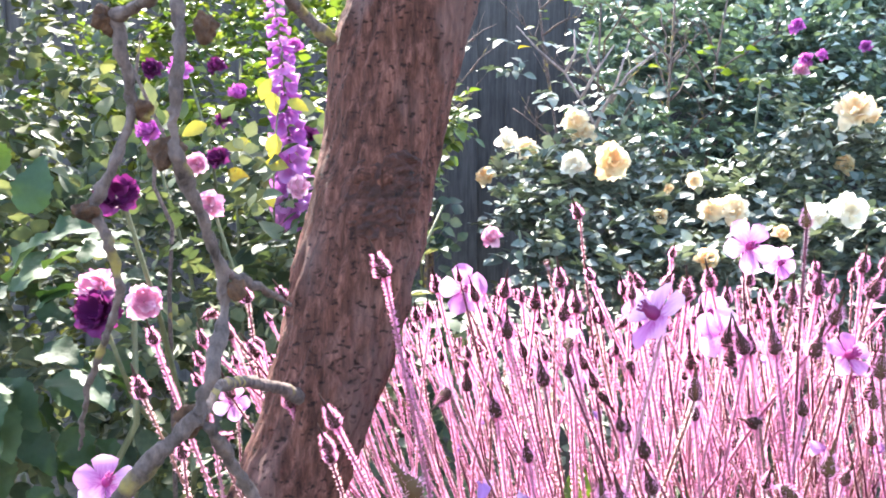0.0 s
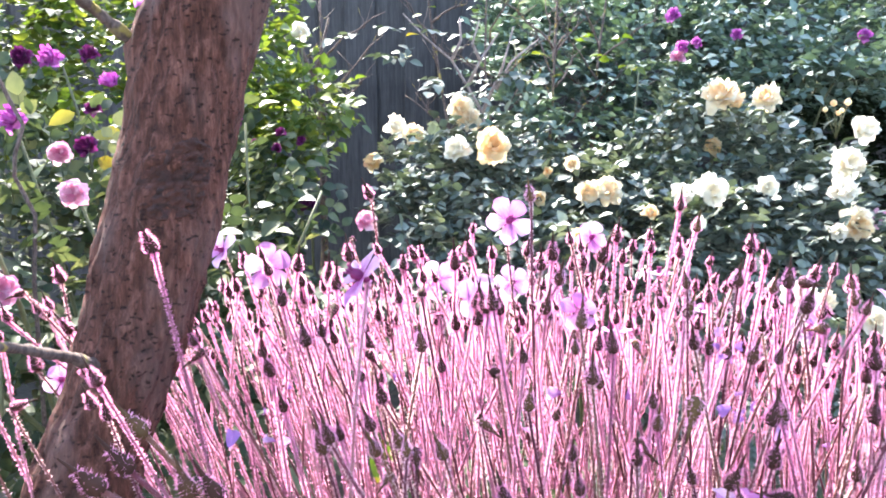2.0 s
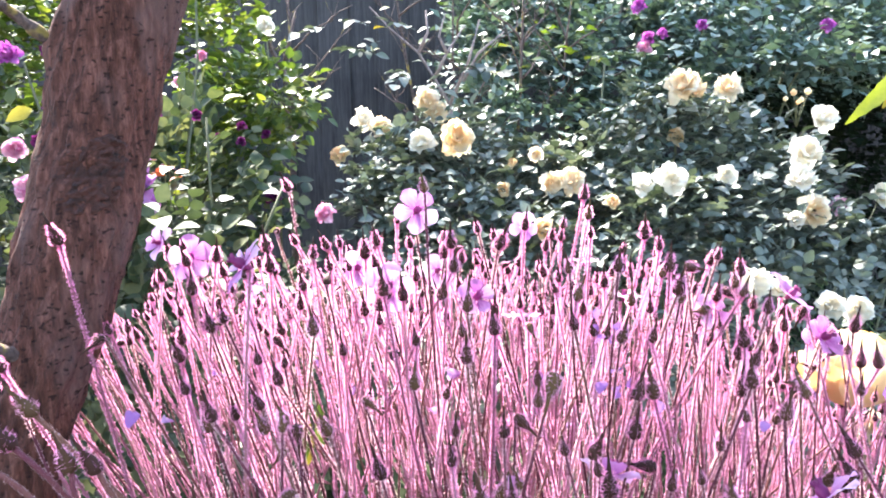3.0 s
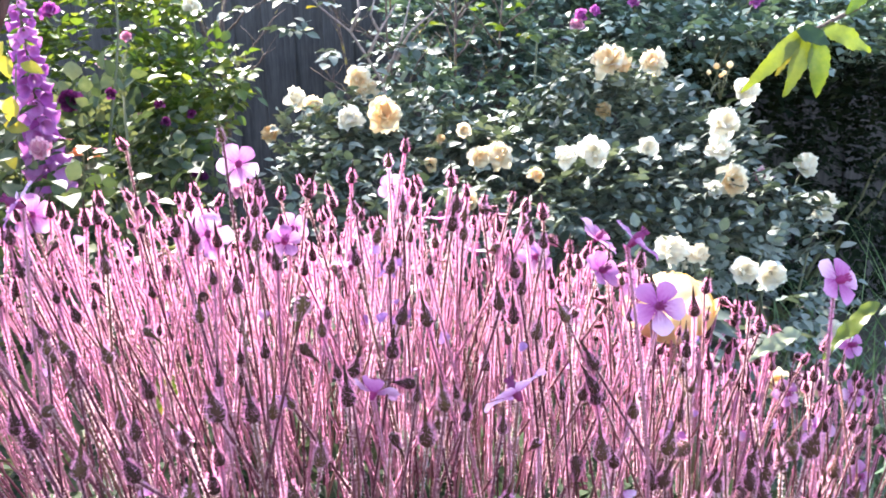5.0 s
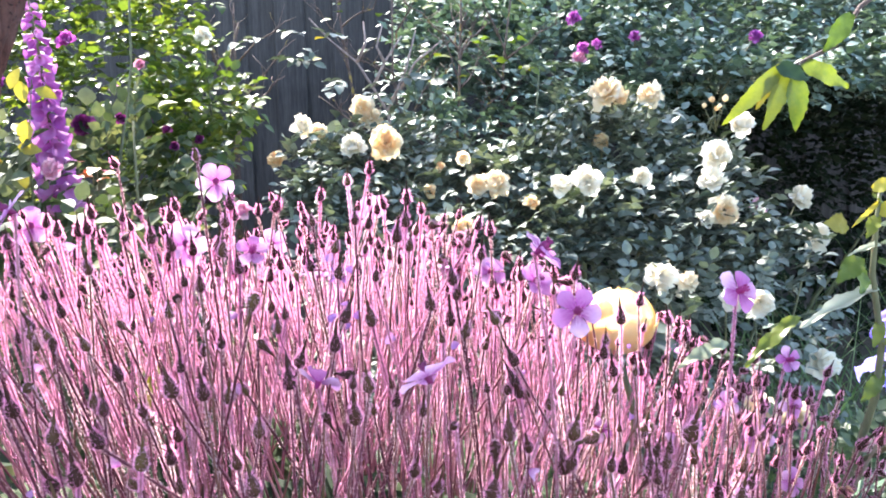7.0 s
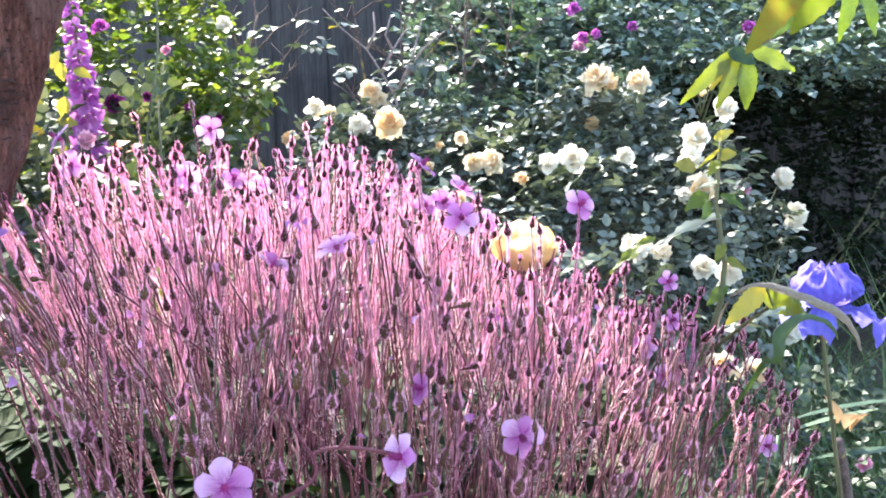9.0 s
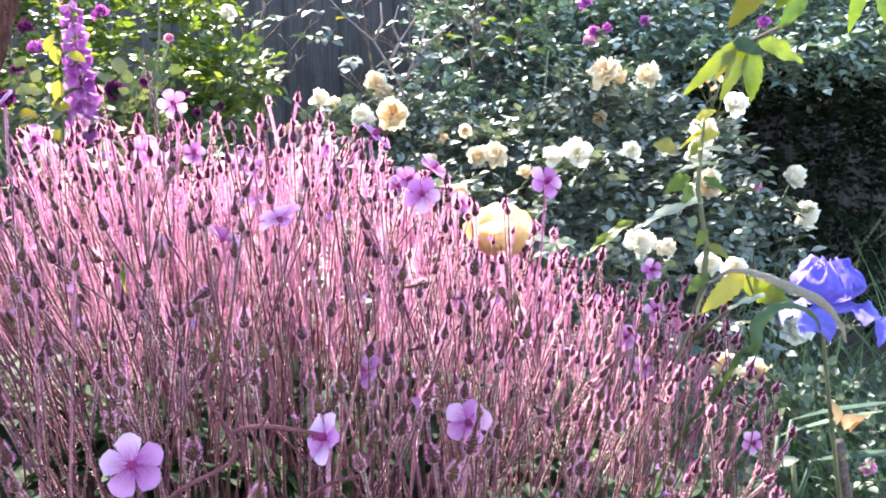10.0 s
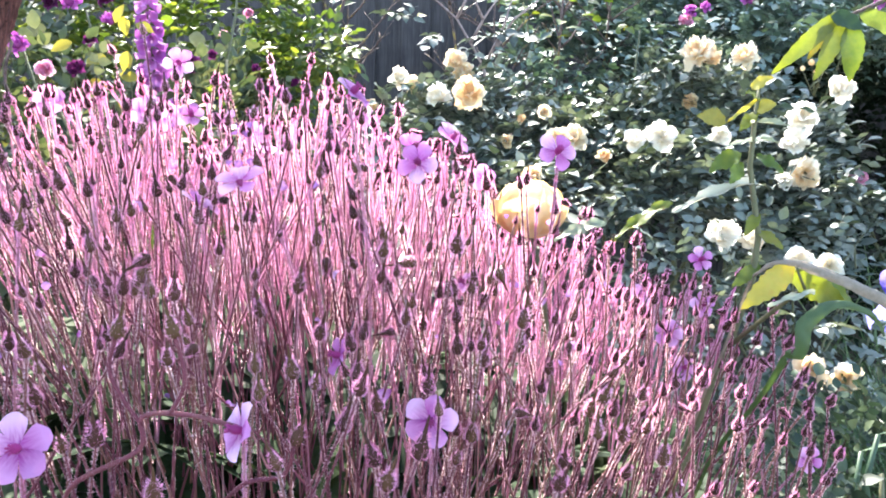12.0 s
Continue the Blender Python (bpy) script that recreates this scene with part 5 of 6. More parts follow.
# ---- twigs of the tree ----
def build_twigs():
    def limb(name, pts, radii, knots=(), label="", sides=11):
        fine, rad = [], []
        for i in range(len(pts) - 1):
            for k in range(12):
                s = k / 12
                fine.append(Vector(pts[i]).lerp(Vector(pts[i + 1]), s))
                rad.append(radii[i] * (1 - s) + radii[i + 1] * s)
        fine.append(Vector(pts[-1]))
        rad.append(radii[-1])
        rad = [0.75 * r * (1 + 0.34 * noise.noise(p * 110) + 0.18 * noise.noise(p * 330)) for p, r in zip(fine, rad)]
        fine = [p + 0.0007 * noise.noise_vector(p * 130) for p in fine]
        skin, faces = tube_form(fine, rad, sides)
        skin = np.array([tuple(Vector(p) + 0.0007 * noise.noise_vector(Vector(p) * 380) + 0.0005 * noise.noise_vector(Vector(p) * 900)) for p in skin])
        forms, lumps = [(skin, faces)], []
        for p, r in knots:
            bm = bmesh.new()
            bmesh.ops.create_icosphere(bm, subdivisions=4, radius=r * 0.82)
            for v in bm.verts:
                v.co *= 0.85 + 0.7 * noise.noise(v.co * 210 + Vector(p) * 50) + 0.3 * noise.noise(v.co * 700)
            vs = np.array([tuple(v.co + Vector(p)) for v in bm.verts])
            lumps.append((vs, [tuple(v.index for v in f.verts) for f in bm.faces]))
            bm.free()
        own = part(name, mesh_of(name, [(merged(forms), m_twig)]), tree, label=label)
        for lump in lumps:
            part("knot", mesh_of("knot", [(lump, m_knot)]), own, label="rough brown lichen-crusted knot")
    lab = "gnarled grey twig with yellow lichen"
    limb("branch", [(-0.068, 0.46, 1.195), (-0.082, 0.41, 1.222), (-0.081, 0.33, 1.25), (-0.07, 0.25, 1.272), (-0.052, 0.172, 1.289)], [0.010, 0.0040, 0.0030, 0.0026, 0.0024], [((-0.083, 0.408, 1.222), 0.0035), ((-0.055, 0.178, 1.287), 0.0045)], lab)
    limb("branch", [(-0.052, 0.172, 1.29), (-0.05, 0.175, 1.297), (-0.05, 0.19, 1.31), (-0.05, 0.19, 1.318), (-0.053, 0.18, 1.336), (-0.055, 0.175, 1.344), (-0.055, 0.175, 1.354), (-0.053, 0.175, 1.365), (-0.055, 0.18, 1.377),
                    (-0.06, 0.2, 1.395), (-0.062, 0.25, 1.42)], [0.0019] * 9 + [0.0023, 0.003],
         [((-0.0575, 0.176, 1.3455), 0.0042), ((-0.047, 0.19, 1.314), 0.0034), ((-0.049, 0.178, 1.371), 0.0038)], lab)
    limb("twig", [(-0.05, 0.19, 1.318), (-0.047, 0.21, 1.311), (-0.044, 0.24, 1.3)], [0.002, 0.0014, 0.0006], (), lab)
    limb("twig", [(-0.052, 0.172, 1.29), (-0.059, 0.17, 1.283), (-0.068, 0.17, 1.274), (-0.08, 0.17, 1.26), (-0.11, 0.18, 1.22)], [0.003, 0.0027, 0.0025, 0.002, 0.001], (), lab)
    limb("twig", [(-0.05, 0.172, 1.288), (-0.048, 0.18, 1.278), (-0.045, 0.19, 1.264), (-0.04, 0.2, 1.244), (-0.03, 0.22, 1.2)], [0.002, 0.002, 0.0018, 0.0016, 0.0008], (), lab)
    limb("branch", [(-0.06, 0.2, 1.394), (-0.081, 0.24, 1.386), (-0.094, 0.25, 1.382), (-0.093, 0.25, 1.371), (-0.092, 0.255, 1.357), (-0.097, 0.25, 1.34), (-0.104, 0.25, 1.327), (-0.1, 0.25, 1.317), (-0.099, 0.255, 1.302),
                    (-0.106, 0.26, 1.285), (-0.118, 0.27, 1.265), (-0.126, 0.28, 1.24)], [0.0028, 0.0026, 0.0026, 0.0024, 0.0022, 0.0021, 0.0022, 0.002, 0.0018, 0.0016, 0.0013, 0.0008],
         [((-0.097, 0.25, 1.381), 0.0048), ((-0.089, 0.255, 1.356), 0.0045), ((-0.106, 0.25, 1.326), 0.0048)], lab)
    limb("branch", [(-0.035, 0.515, 1.380), (-0.060, 0.505, 1.397), (-0.078, 0.49, 1.414), (-0.095, 0.45, 1.435), (-0.09, 0.38, 1.45), (-0.075, 0.31, 1.44), (-0.062, 0.25, 1.42)], [0.010, 0.006, 0.005, 0.0045, 0.004, 0.0035, 0.003], [((-0.060, 0.503, 1.396), 0.007)], "short grey side branch")


build_cream_rose_bush()
build_small_white_rose()
build_purple_rose_bush()
build_red_leaves()
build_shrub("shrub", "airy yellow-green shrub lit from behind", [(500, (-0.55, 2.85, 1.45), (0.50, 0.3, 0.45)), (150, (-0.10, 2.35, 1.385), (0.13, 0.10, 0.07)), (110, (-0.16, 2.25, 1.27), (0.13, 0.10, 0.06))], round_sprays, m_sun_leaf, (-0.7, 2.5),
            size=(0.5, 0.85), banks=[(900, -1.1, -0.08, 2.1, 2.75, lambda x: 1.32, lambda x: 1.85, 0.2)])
build_shrub("shrub", "olive-green shrub beside the purple roses, leaf colour darkened for shade", [(700, (-1.3, 2.5, 1.4), (0.55, 0.5, 0.7)), (420, (-1.0, 1.55, 1.45), (0.32, 0.3, 0.45))], round_sprays, m_olive_shade_leaf, (-1.2, 2.0), size=(0.5, 0.85))
build_shrub("shrub", "dense dark green shrub behind the roses", [(450, (1.2, 3.3, 1.4), (0.58, 0.3, 0.4)), (700, (2.1, 3.5, 1.7), (0.8, 0.3, 0.3))],
            far_sprays, m_dark_leaf_j, (1.5, 3.3), size=(0.8, 1.2),
            banks=[(1150, 0.58, 1.5, 2.7, 3.9, lambda x: 1.30, lambda x: 2.0, 0.14), (1400, 1.3, 3.1, 2.7, 4.0, lambda x: 1.48, lambda x: 2.1, 0.14)])
# leaves darkened in colour to make the shaded hollow on the right
build_shrub("evergreen_shrub", "dense shrub before the fence, leaves coloured near-black for deep shade", [(420, (2.5, 3.75, 0.75), (0.75, 0.25, 0.55)), (260, (3.2, 3.7, 0.8), (0.5, 0.3, 0.55)), (750, (2.25, 3.95, 1.0), (1.1, 0.18, 0.6))], far_sprays, m_hollow_leaf, (2.6, 3.8), size=(0.9, 1.3),
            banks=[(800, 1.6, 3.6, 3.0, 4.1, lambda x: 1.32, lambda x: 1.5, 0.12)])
build_shrub("hedge", "tall dark hedge and trees closing the garden", [(280, (x, 5.2, 1.4), (0.9, 0.3, 1.1)) for x in (-2.6, -1.3, 0.0, 1.3, 2.6, 3.9)], far_round_sprays, m_dark_leaf_j, (0.5, 5.2), size=(1.2, 2.0))
# added out of view: crowns set along the sun's path to dim roses and left shrub
build_shrub("tall_tree", "unseen tall trees added beyond the fence to half shade the roses", [(n, (x, 5.6, 5.45), (0.8, 0.45, 0.32)) for n, x in ((75, 0.0), (45, 0.8))] + [(65, (-1.95, 4.95, 5.45), (0.5, 0.5, 0.3))], far_round_sprays, m_dark_leaf_j, (1.4, 5.6), size=(2.0, 3.2))
build_shrub("low_plant", "low leafy green plants at the edge of the bed", [(620, (1.25, 1.25, 0.50), (0.35, 0.3, 0.22)), (420, (0.95, 1.0, 0.45), (0.2, 0.25, 0.2))], round_sprays, m_low_leaf, (1.2, 1.2), size=(0.3, 0.65))


def build_bare_shrub():
    b = thing("bare_shrub", "twiggy half-bare shrub with pale branching stems", "shrub")
    for x, y, top, lean in [(0.62, 2.75, 1.75, -0.12), (0.70, 2.8, 1.85, 0.05), (0.55, 2.85, 1.9, -0.25), (0.80, 2.9, 1.8, 0.15), (-0.06, 2.9, 1.75, 0.02)]:
        root = (x, y, 0.0)
        tip = (x + lean, y, top)
        forms = [cane(root, tip, 0.0, 0.010, 0.003, 9, 0.012)]
        for k in range(9):
            s0 = rv(0.6, 0.95)
            p = Vector(root).lerp(Vector(tip), s0)
            q = p + Vector((rv(-0.22, 0.22), rv(-0.15, 0.1), rv(0.08, 0.25)))
            forms.append(cane(p, q, 0.01, 0.004, 0.0012, 6, 0.006))
            for w in range(3):
                a = Vector(p).lerp(q, rv(0.3, 0.9))
                forms.append(cane(a, a + Vector((rv(-0.08, 0.08), rv(-0.06, 0.06), rv(0.02, 0.1))), 0.0, 0.0018, 0.0007, 4, 0.003))
        part("stem", mesh_of("stem", [(merged(forms), m_twig)]), b)
    fork = [(-0.041, 2.70, 1.106), (-0.038, 2.70, 1.185), (-0.028, 2.70, 1.354), (-0.057, 2.70, 1.478), (-0.090, 2.70, 1.540), (-0.108, 2.70, 1.635)]
    part("stem", mesh_of("stem", [(merged([tube_form([(fork[0][0], 2.7, 0.0)] + fork, [0.014, 0.012, 0.011, 0.010, 0.009, 0.007, 0.005], 7), tube_form([(-0.057, 2.70, 1.478), (-0.037, 2.70, 1.547), (-0.007, 2.70, 1.660)], [0.007, 0.006, 0.004], 6)]), m_twig)]), b, label="brown forked stem")
    for pts in [[(0.508, 2.60, 1.032), (0.465, 2.60, 1.361), (0.418, 2.60, 1.442), (0.369, 2.60, 1.522), (0.285, 2.60, 1.592), (0.220, 2.60, 1.661)],
                [(0.418, 2.60, 1.442), (0.458, 2.60, 1.520), (0.516, 2.60, 1.605)],
                [(0.369, 2.60, 1.522), (0.399, 2.60, 1.582), (0.394, 2.60, 1.650)],
                [(0.465, 2.60, 1.361), (0.529, 2.60, 1.501), (0.562, 2.60, 1.622)],
                [(0.458, 2.60, 1.520), (0.434, 2.60, 1.572), (0.455, 2.60, 1.641)],
                [(0.508, 2.60, 1.431), (0.557, 2.60, 1.518), (0.642, 2.60, 1.585)]]:
        part("twig", mesh_of("twig", [(tube_form(pts, np.linspace(0.006, 0.0022, len(pts)), 6), m_pale_twig)]), b, label="pale bare twig")
    for k, at in enumerate([(0.084, 2.50, 1.590), (0.135, 2.50, 1.605), (0.154, 2.50, 1.525), (0.187, 2.50, 1.519), (0.276, 2.50, 1.459), (0.318, 2.50, 1.463), (0.359, 2.50, 1.418), (0.500, 2.50, 1.465), (0.473, 2.50, 1.459), (0.552, 2.50, 1.468), (0.023, 2.50, 1.433), (-0.002, 2.50, 1.428), (0.248, 2.50, 1.551), (0.351, 2.50, 1.582)]):
        part("leaf_spray", mesh_of("leaf_spray", [(rose_sprays[k % 6], m_rose_leaf)]), b, spray_pose(at, (rv(-1, 1), -0.5, 0.0), size=rv(0.7, 1.1)))
    for at in [(0.786, 2.50, 1.582), (0.822, 2.50, 1.572), (0.874, 2.50, 1.489), (0.938, 2.50, 1.484), (0.856, 2.50, 1.503), (0.759, 2.50, 1.565)]:
        part("leaf_spray", mesh_of("leaf_spray", [(round_sprays[0], m_yellow_leaf)]), b, spray_pose(at, (rv(-1, 1), -0.5, 0.1), size=rv(0.5, 0.8)))
    me = mesh_of("leaf", [(leaf_form(0.06, 0.035, 0.25, 0.25), m_yellow_leaf)])
    for k in range(36):
        part("leaf", me, b, spray_pose((rv(0.2, 1.0), rv(2.6, 2.8), rv(1.45, 1.85)), (rv(-1, 1), -0.5, 0.1), size=rv(0.6, 1.1)))


build_bare_shrub()


def build_broad_shrub():
    b = thing("broad_leaved_shrub", "shrub with broad pale green crinkled leaves", "shrub")
    part("stem", mesh_of("stem", [(merged([cane((-0.72 + rv(-0.05, 0.05), 1.15, 0), (-0.6 + rv(-0.2, 0.2), 1.1, 1.1), 0.03, 0.009, 0.004) for k in range(4)]), m_cane)]), b)
    meshes = [mesh_of("leaf", [(big_leaf_form(0.085, 0.075, rv(0.15, 0.4), rv(0.2, 0.5), 0.05, 0.07, k), m_broad)]) for k in range(4)]
    for p, d in blob_points(135, (-0.66, 1.12, 1.06), (0.23, 0.18, 0.25), 0.4):
        part("leaf", meshes[int(rng.integers(4))], b, spray_pose(p, d, size=rv(0.6, 1.0)))


def build_rambler():
    b = thing("pink_rambler", "far rambling rose with small bright pink blooms", "rose bush")
    part("cane", mesh_of("cane", [(merged([cane((1.4, 3.0, 0), t, 0.1, 0.008, 0.003) for t in [(1.2, 2.9, 1.6), (1.42, 2.9, 1.63), (1.89, 2.9, 1.62)]]), m_cane)]), b)
    blooms(b, [(1.175, 2.88, 1.689, 0.05, "magenta"), (1.216, 2.88, 1.583, 0.05, "magenta"), (1.197, 2.88, 1.544, 0.055, "pink"), (1.263, 2.88, 1.596, 0.04, "magenta"), (1.411, 2.88, 1.628, 0.04, "magenta"), (1.887, 2.88, 1.623, 0.05, "magenta")])


def build_golden_rose_shoot():
    b = thing("golden_shoot", "rose shoots with sunlit golden-yellow young leaves", "rose shoot")
    part("stem", mesh_of("stem", [(merged([tube_form([(-0.34, 1.52, 0), (-0.31, 1.5, 0.8), (-0.30, 1.5, 1.30), (-0.285, 1.5, 1.42)], [0.004, 0.003, 0.002, 0.001], 5),
          tube_form([(-0.34, 1.52, 0), (-0.36, 1.5, 0.8), (-0.37, 1.5, 1.30), (-0.40, 1.5, 1.37)], [0.004, 0.003, 0.002, 0.001], 5)]), m_cane)]), b)
    me = mesh_of("leaf", [(leaf_form(0.042, 0.026, 0.2, 0.2), m_gold_leaf)])
    for x, z in [(-0.291, 1.415), (-0.265, 1.40), (-0.308, 1.40), (-0.373, 1.326), (-0.355, 1.333), (-0.293, 1.32), (-0.304, 1.297), (-0.401, 1.361), (-0.30, 1.25), (-0.37, 1.28), (-0.285, 1.345)]:
        part("leaf", me, b, Matrix.Translation((x, 1.45, z)) @ Euler((radians(70 + rv(-25, 25)), rv(-0.4, 0.4), rv(-0.5, 0.5))).to_matrix().to_4x4() @ Matrix.Rotation(rv(0, 6.28), 4, "Z") @ Matrix.Scale(rv(0.8, 1.15), 4))
    wire = [(-0.418, 1.2, 1.483), (-0.429, 1.2, 1.429), (-0.41, 1.2, 1.38), (-0.393, 1.2, 1.343), (-0.408, 1.2, 1.30), (-0.411, 1.2, 1.271), (-0.387, 1.2, 1.215), (-0.396, 1.2, 1.116), (-0.42, 1.25, 0.6), (-0.4, 1.3, 0.0)]
    part("cane", mesh_of("cane", [(tube_form(wire, [0.002, 0.0025, 0.003, 0.003, 0.003, 0.003, 0.003, 0.0032, 0.004, 0.005], 7), m_twig)]), b, label="bare curved grey cane")


build_broad_shrub()
build_rambler()
build_golden_rose_shoot()
build_foxglove()
build_iris()
build_yellow_rose()
build_shoot()
build_rolled_plant()
build_hanging_branch()
build_twigs()


# ---- open geranium flowers ----
FRONT, SIDE, UP = (0.1, -1, 0.3), (-0.9, -0.6, 0.4), (0.1, 0.15, 1)
for at, nrm, w in [((0.238, 0.035, 1.095), (0.1, -1, 0.35), 0.030), ((0.425, 0.128, 1.078), (0.0, -1, 0.1), 0.029), ((0.337, 0.055, 1.099), SIDE, 0.028), ((0.505, 0.28, 1.222), (0.3, -1, 0.5), 0.026),
                   ((0.17, 0.465, 1.286), FRONT, 0.027), ((0.303, 0.75, 1.232), FRONT, 0.028), ((0.245, 0.284, 1.178), (0.35, 0.45, 0.75), 0.028), ((0.300, 0.195, 1.205), (-0.35, 0.5, 0.75), 0.028)]:
    geranium_flower(geranium, at, nrm, w, rv(0, 6))
for at, nrm, w in [((0.149, 0.439, 1.242), FRONT, 0.030), ((0.245, 0.49, 1.205), UP, 0.028), ((0.425, 0.45, 1.222), (0.6, -0.35, 0.8), 0.034), ((0.396, 0.36, 1.218), (0.5, -0.8, 0.6), 0.024),
                   ((0.013, 0.525, 1.25), (0.2, -1, 0.4), 0.030), ((0.454, 0.464, 1.185), (0.2, -1, 0.5), 0.024), ((0.405, 0.292, 1.211), (-0.1, -1, 0.4), 0.028), ((0.366, 0.23, 1.261), (0.7, -0.2, 0.7), 0.024),
                   ((0.131, 0.54, 1.235), FRONT, 0.026), ((0.372, 0.639, 1.18), UP, 0.028), ((0.20, 0.405, 1.240), (0.2, -1, 0.6), 0.020), ((0.077, 0.298, 1.284), (-0.9, -0.2, 0.6), 0.024),
                   ((-0.045, 0.70, 1.235), SIDE, 0.032), ((0.675, 0.50, 1.06), (0.3, -1, 0.4), 0.024), ((0.644, 0.50, 1.03), (-0.3, -1, 0.2), 0.026), ((0.391, 0.50, 1.20), (0.1, -1, 0.6), 0.026)]:
    geranium_flower(geranium, at, nrm, w, rv(0, 6))
for at, nrm, w in [((0.361, 0.20, 1.092), SIDE, 0.022), ((0.648, 0.45, 1.011), FRONT, 0.022), ((0.772, 0.45, 0.922), FRONT, 0.024), ((0.67, 0.50, 1.106), FRONT, 0.022),
                   ((0.612, 0.50, 1.067), FRONT, 0.022), ((0.442, 0.35, 1.11), SIDE, 0.015), ((-0.168, 0.40, 1.176), (0.5, -0.5, 0.7), 0.030), ((-0.155, 0.60, 1.152), FRONT, 0.024),
                   ((0.20, 0.62, 1.215), FRONT, 0.028), ((0.34, 0.66, 1.21), UP, 0.028)]:
    geranium_flower(geranium, at, nrm, w, rv(0, 6))


# ---- wilted petals caught among the stalks ----
wilted = []
for k in range(4):
    v, f = petal_form(0.013, 0.011, 0.6, 0.9, wave=0.12)
    wilted.append([mesh_of("wilted_petal", [((v, f), mat)]) for mat in (m_wilted, m_geranium)])
for k in range(70):
    x, y = rv(0.0, 0.62), rv(0.06, 0.62)
    part("wilted_petal", wilted[k % 4][0 if rv(0, 1) < 0.6 else 1], geranium, pose(x, y, heads_top(x, y) - abs(rng.normal()) * 0.07 - 0.01, rv(0, 360), rv(0, 360), rv(0, 360)) @ Matrix.Scale(rv(0.3, 0.7), 4), "small shrivelled violet petal")


for at in [(0.259, 0.340, 1.235), (0.263, 0.330, 1.211)]:
    for k in range(5):
        part("wilted_petal", wilted[k % 4][0], geranium, Matrix.Translation(at) @ pose(rv(-0.006, 0.006), rv(-0.004, 0.004), rv(-0.012, 0.008), rv(0, 360), rv(0, 360), rv(0, 360)) @ Matrix.Scale(rv(0.35, 0.6), 4), "small shrivelled violet petal")
stray = [mesh_of("leaf", [(big_leaf_form(0.032, 0.012, 0.3, 0.15, 0.03, 0.03, 70 + k), m_yellow_leaf)]) for k in range(2)]
for k, at in enumerate([(0.085, 0.546, 1.096), (0.099, 0.564, 1.100), (0.087, 0.554, 1.088)]):
    part("leaf", stray[k % 2], geranium, Matrix.Translation(at) @ pose(0, 0, -0.012, 80, 0, rv(-20, 20)), "young yellow-green leaf among the stalks")


# ---- near stalks and a curled hairy side branch ----
def hairy_stem(pts, radius, seed, per_metre=15000, reach=0.0022):
    r = np.random.default_rng(seed)
    fine = []
    for i in range(len(pts) - 1):
        for k in range(5):
            a, b, c, d = (Vector(pts[max(0, min(len(pts) - 1, i + o))]) for o in (-1, 0, 1, 2))
            t = k / 5
            fine.append(0.5 * ((2 * b) + (c - a) * t + (2 * a - 5 * b + 4 * c - d) * t * t + (3 * b - a - 3 * c + d) * t ** 3))
    fine.append(Vector(pts[-1]))
    hv, hf = [], []
    for i in range(len(fine) - 1):
        seg = fine[i + 1] - fine[i]
        for k in range(max(1, int(seg.length * per_metre))):
            c = fine[i] + seg * r.uniform(0, 1)
            d = Vector(r.normal(size=3))
            d = (d - seg * (d.dot(seg) / seg.length_squared)).normalized()
            e = seg.normalized() * 0.00008
            o = len(hv)
            hv += [c + e, c - e, c + d * r.uniform(0.5, 1.0) * reach]
            hf.append((o, o + 1, o + 2))
    return tube_form(fine, [radius] * len(fine), 7), (np.array([tuple(v) for v in hv]), hf)


def near_stalk(pts, seed, head=True, size=0.9, radius=0.0011):
    stem, hair = hairy_stem(pts, radius, seed)
    st = part("flower_stalk", mesh_of("flower_stalk", [(stem, m_stalk_dim), (hair, m_hair_pale)]), geranium)
    if head:
        body, fuzz = bud_form(seed + 1, 120)
        part("seed_head", mesh_of("seed_head", [(body, m_bud), (fuzz, m_hair)]), st, facing(pts[-1], Vector(pts[-1]) - Vector(pts[-2]), 0, size), "dark pointed seed head with a hairy rim")


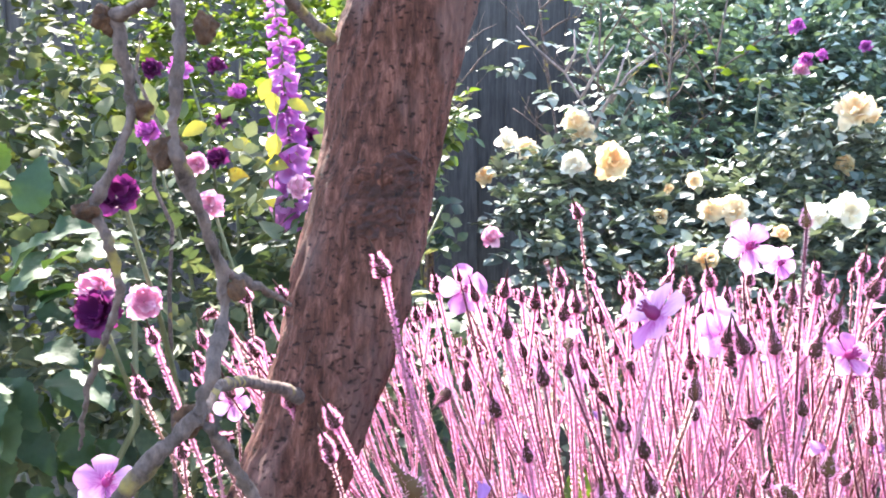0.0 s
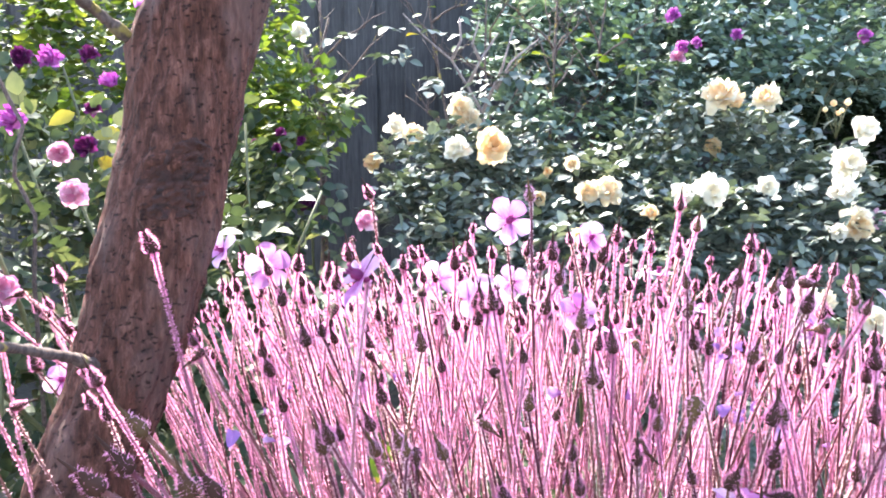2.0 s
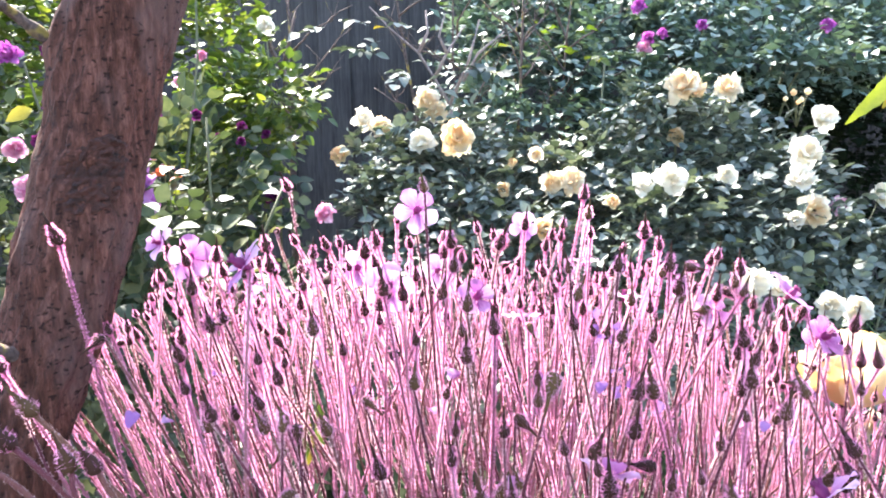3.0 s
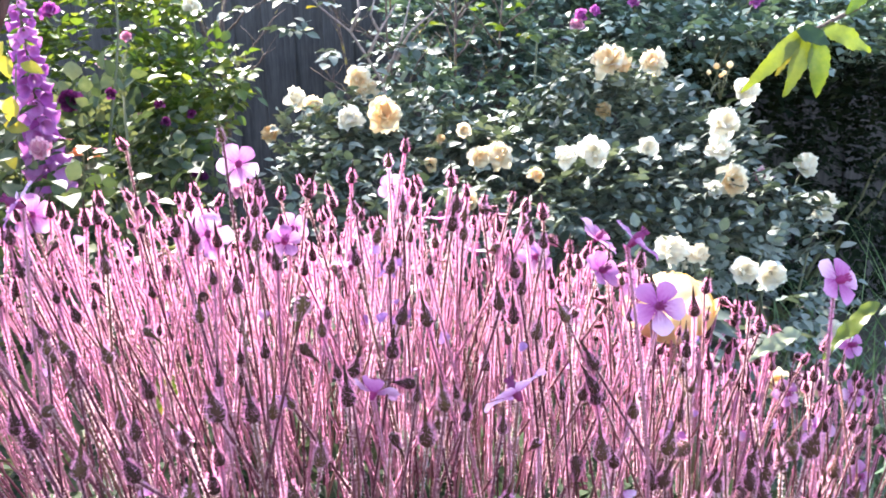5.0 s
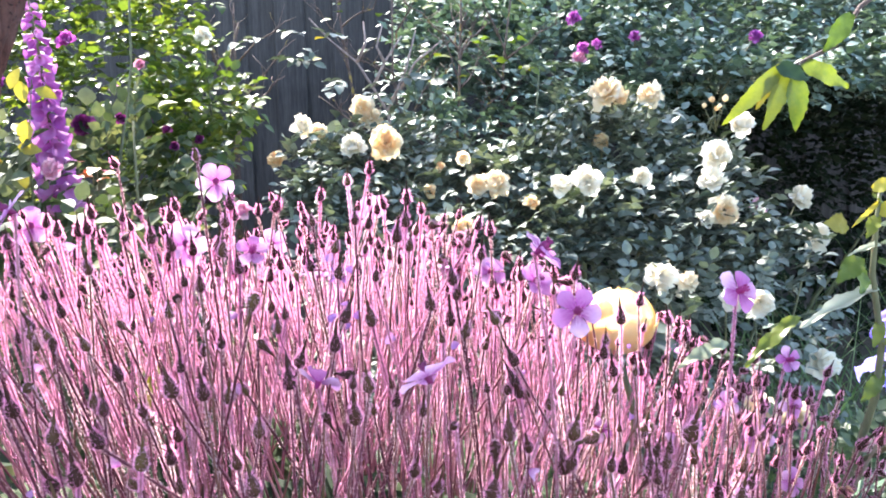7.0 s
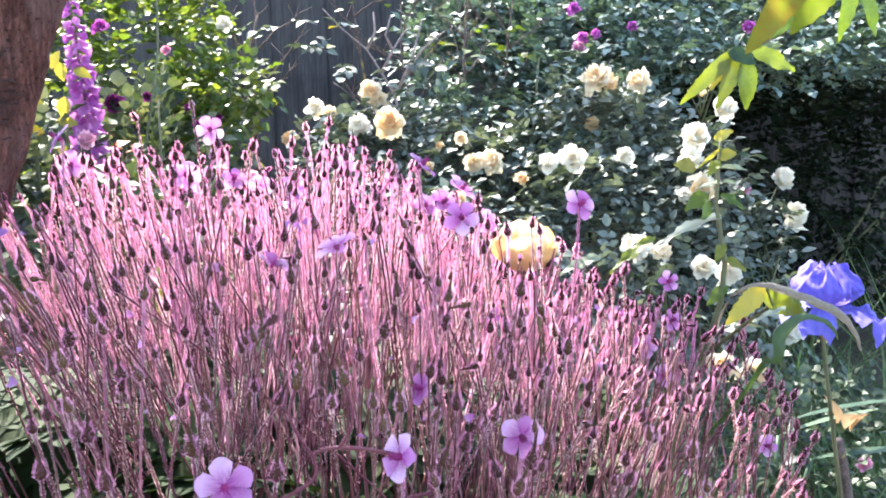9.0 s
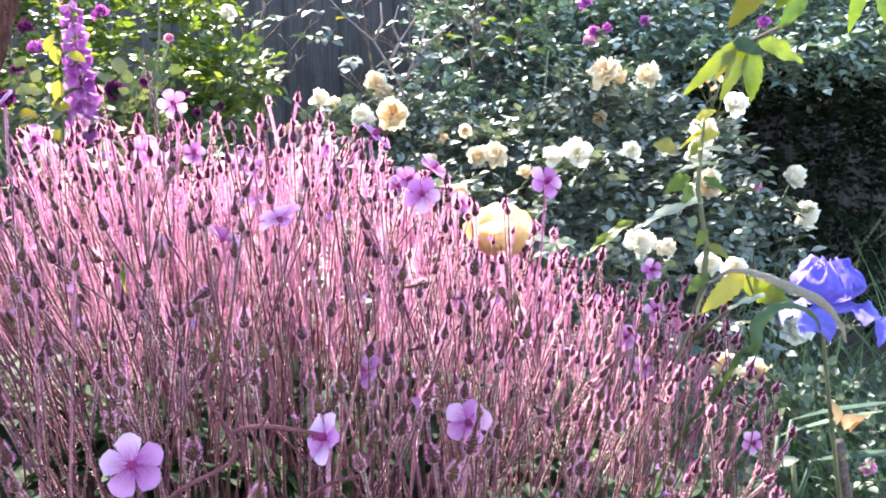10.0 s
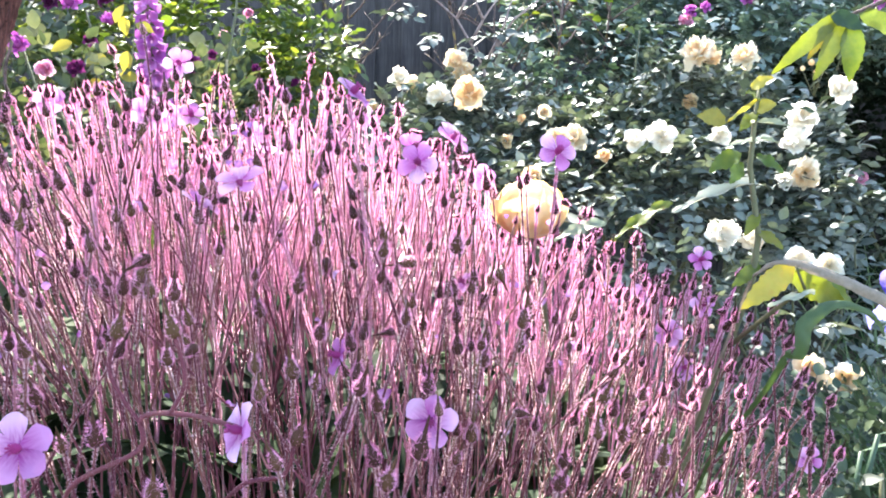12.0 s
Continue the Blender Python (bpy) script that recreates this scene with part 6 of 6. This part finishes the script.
near_stalk([(0.24, 0.40, 0.80), (0.23, 0.12, 1.0), (0.248, 0.06, 1.062), (0.285, 0.06, 1.085), (0.287, 0.06, 1.102), (0.309, 0.06, 1.104), (0.336, 0.058, 1.099)], 201, False, radius=0.0013)
near_stalk([(0.287, 0.06, 1.098), (0.279, 0.058, 1.112), (0.273, 0.058, 1.127), (0.277, 0.058, 1.142)], 202)
near_stalk([(0.301, 0.06, 1.104), (0.309, 0.058, 1.118), (0.309, 0.058, 1.131), (0.306, 0.058, 1.143)], 203)
near_stalk([(0.24, 0.40, 0.80), (0.28, 0.15, 0.98), (0.333, 0.06, 1.066), (0.356, 0.06, 1.074), (0.362, 0.06, 1.09)], 204)
near_stalk([(0.20, 0.42, 0.80), (0.06, 0.30, 1.12), (0.02, 0.275, 1.19), (-0.008, 0.27, 1.228)], 205)
near_stalk([(0.20, 0.42, 0.80), (0.06, 0.28, 1.10), (0.012, 0.245, 1.20), (-0.006, 0.24, 1.226)], 206)
near_stalk([(0.20, 0.42, 0.80), (0.05, 0.26, 1.12), (0.006, 0.225, 1.21), (-0.010, 0.22, 1.228)], 207)
near_stalk([(0.20, 0.42, 0.80), (0.07, 0.28, 1.10), (0.02, 0.245, 1.19), (0.014, 0.24, 1.215)], 208)
near_stalk([(0.20, 0.42, 0.80), (0.08, 0.28, 1.10), (0.035, 0.245, 1.19), (0.024, 0.24, 1.214)], 209)


# ---- grass and low leaves by the bed ----
def build_grass():
    forms = []
    for k in range(1500):
        x, y = rv(0.7, 2.3), rv(0.9, 2.6)
        L = rv(0.25, 0.6)
        forms.append(moved(leaf_form(L, rv(0.005, 0.011), 0.2, rv(0.1, 0.6)), pose(x, y, 0.0, rv(45, 88), 0, rv(0, 360))))
    for k in range(150):
        x, y = rv(1.5, 2.6), rv(1.9, 2.7)
        forms.append(moved(leaf_form(rv(0.7, 1.05), rv(0.004, 0.008), 0.2, rv(0.5, 1.0)), pose(x, y, 0.0, rv(70, 88), 0, rv(0, 360))))
    thing("grass", "tufts of long grass and strap leaves beside the bed", "grass", kind="stuff", data=mesh_of("grass", [(merged(forms), m_grass)]))


build_grass()
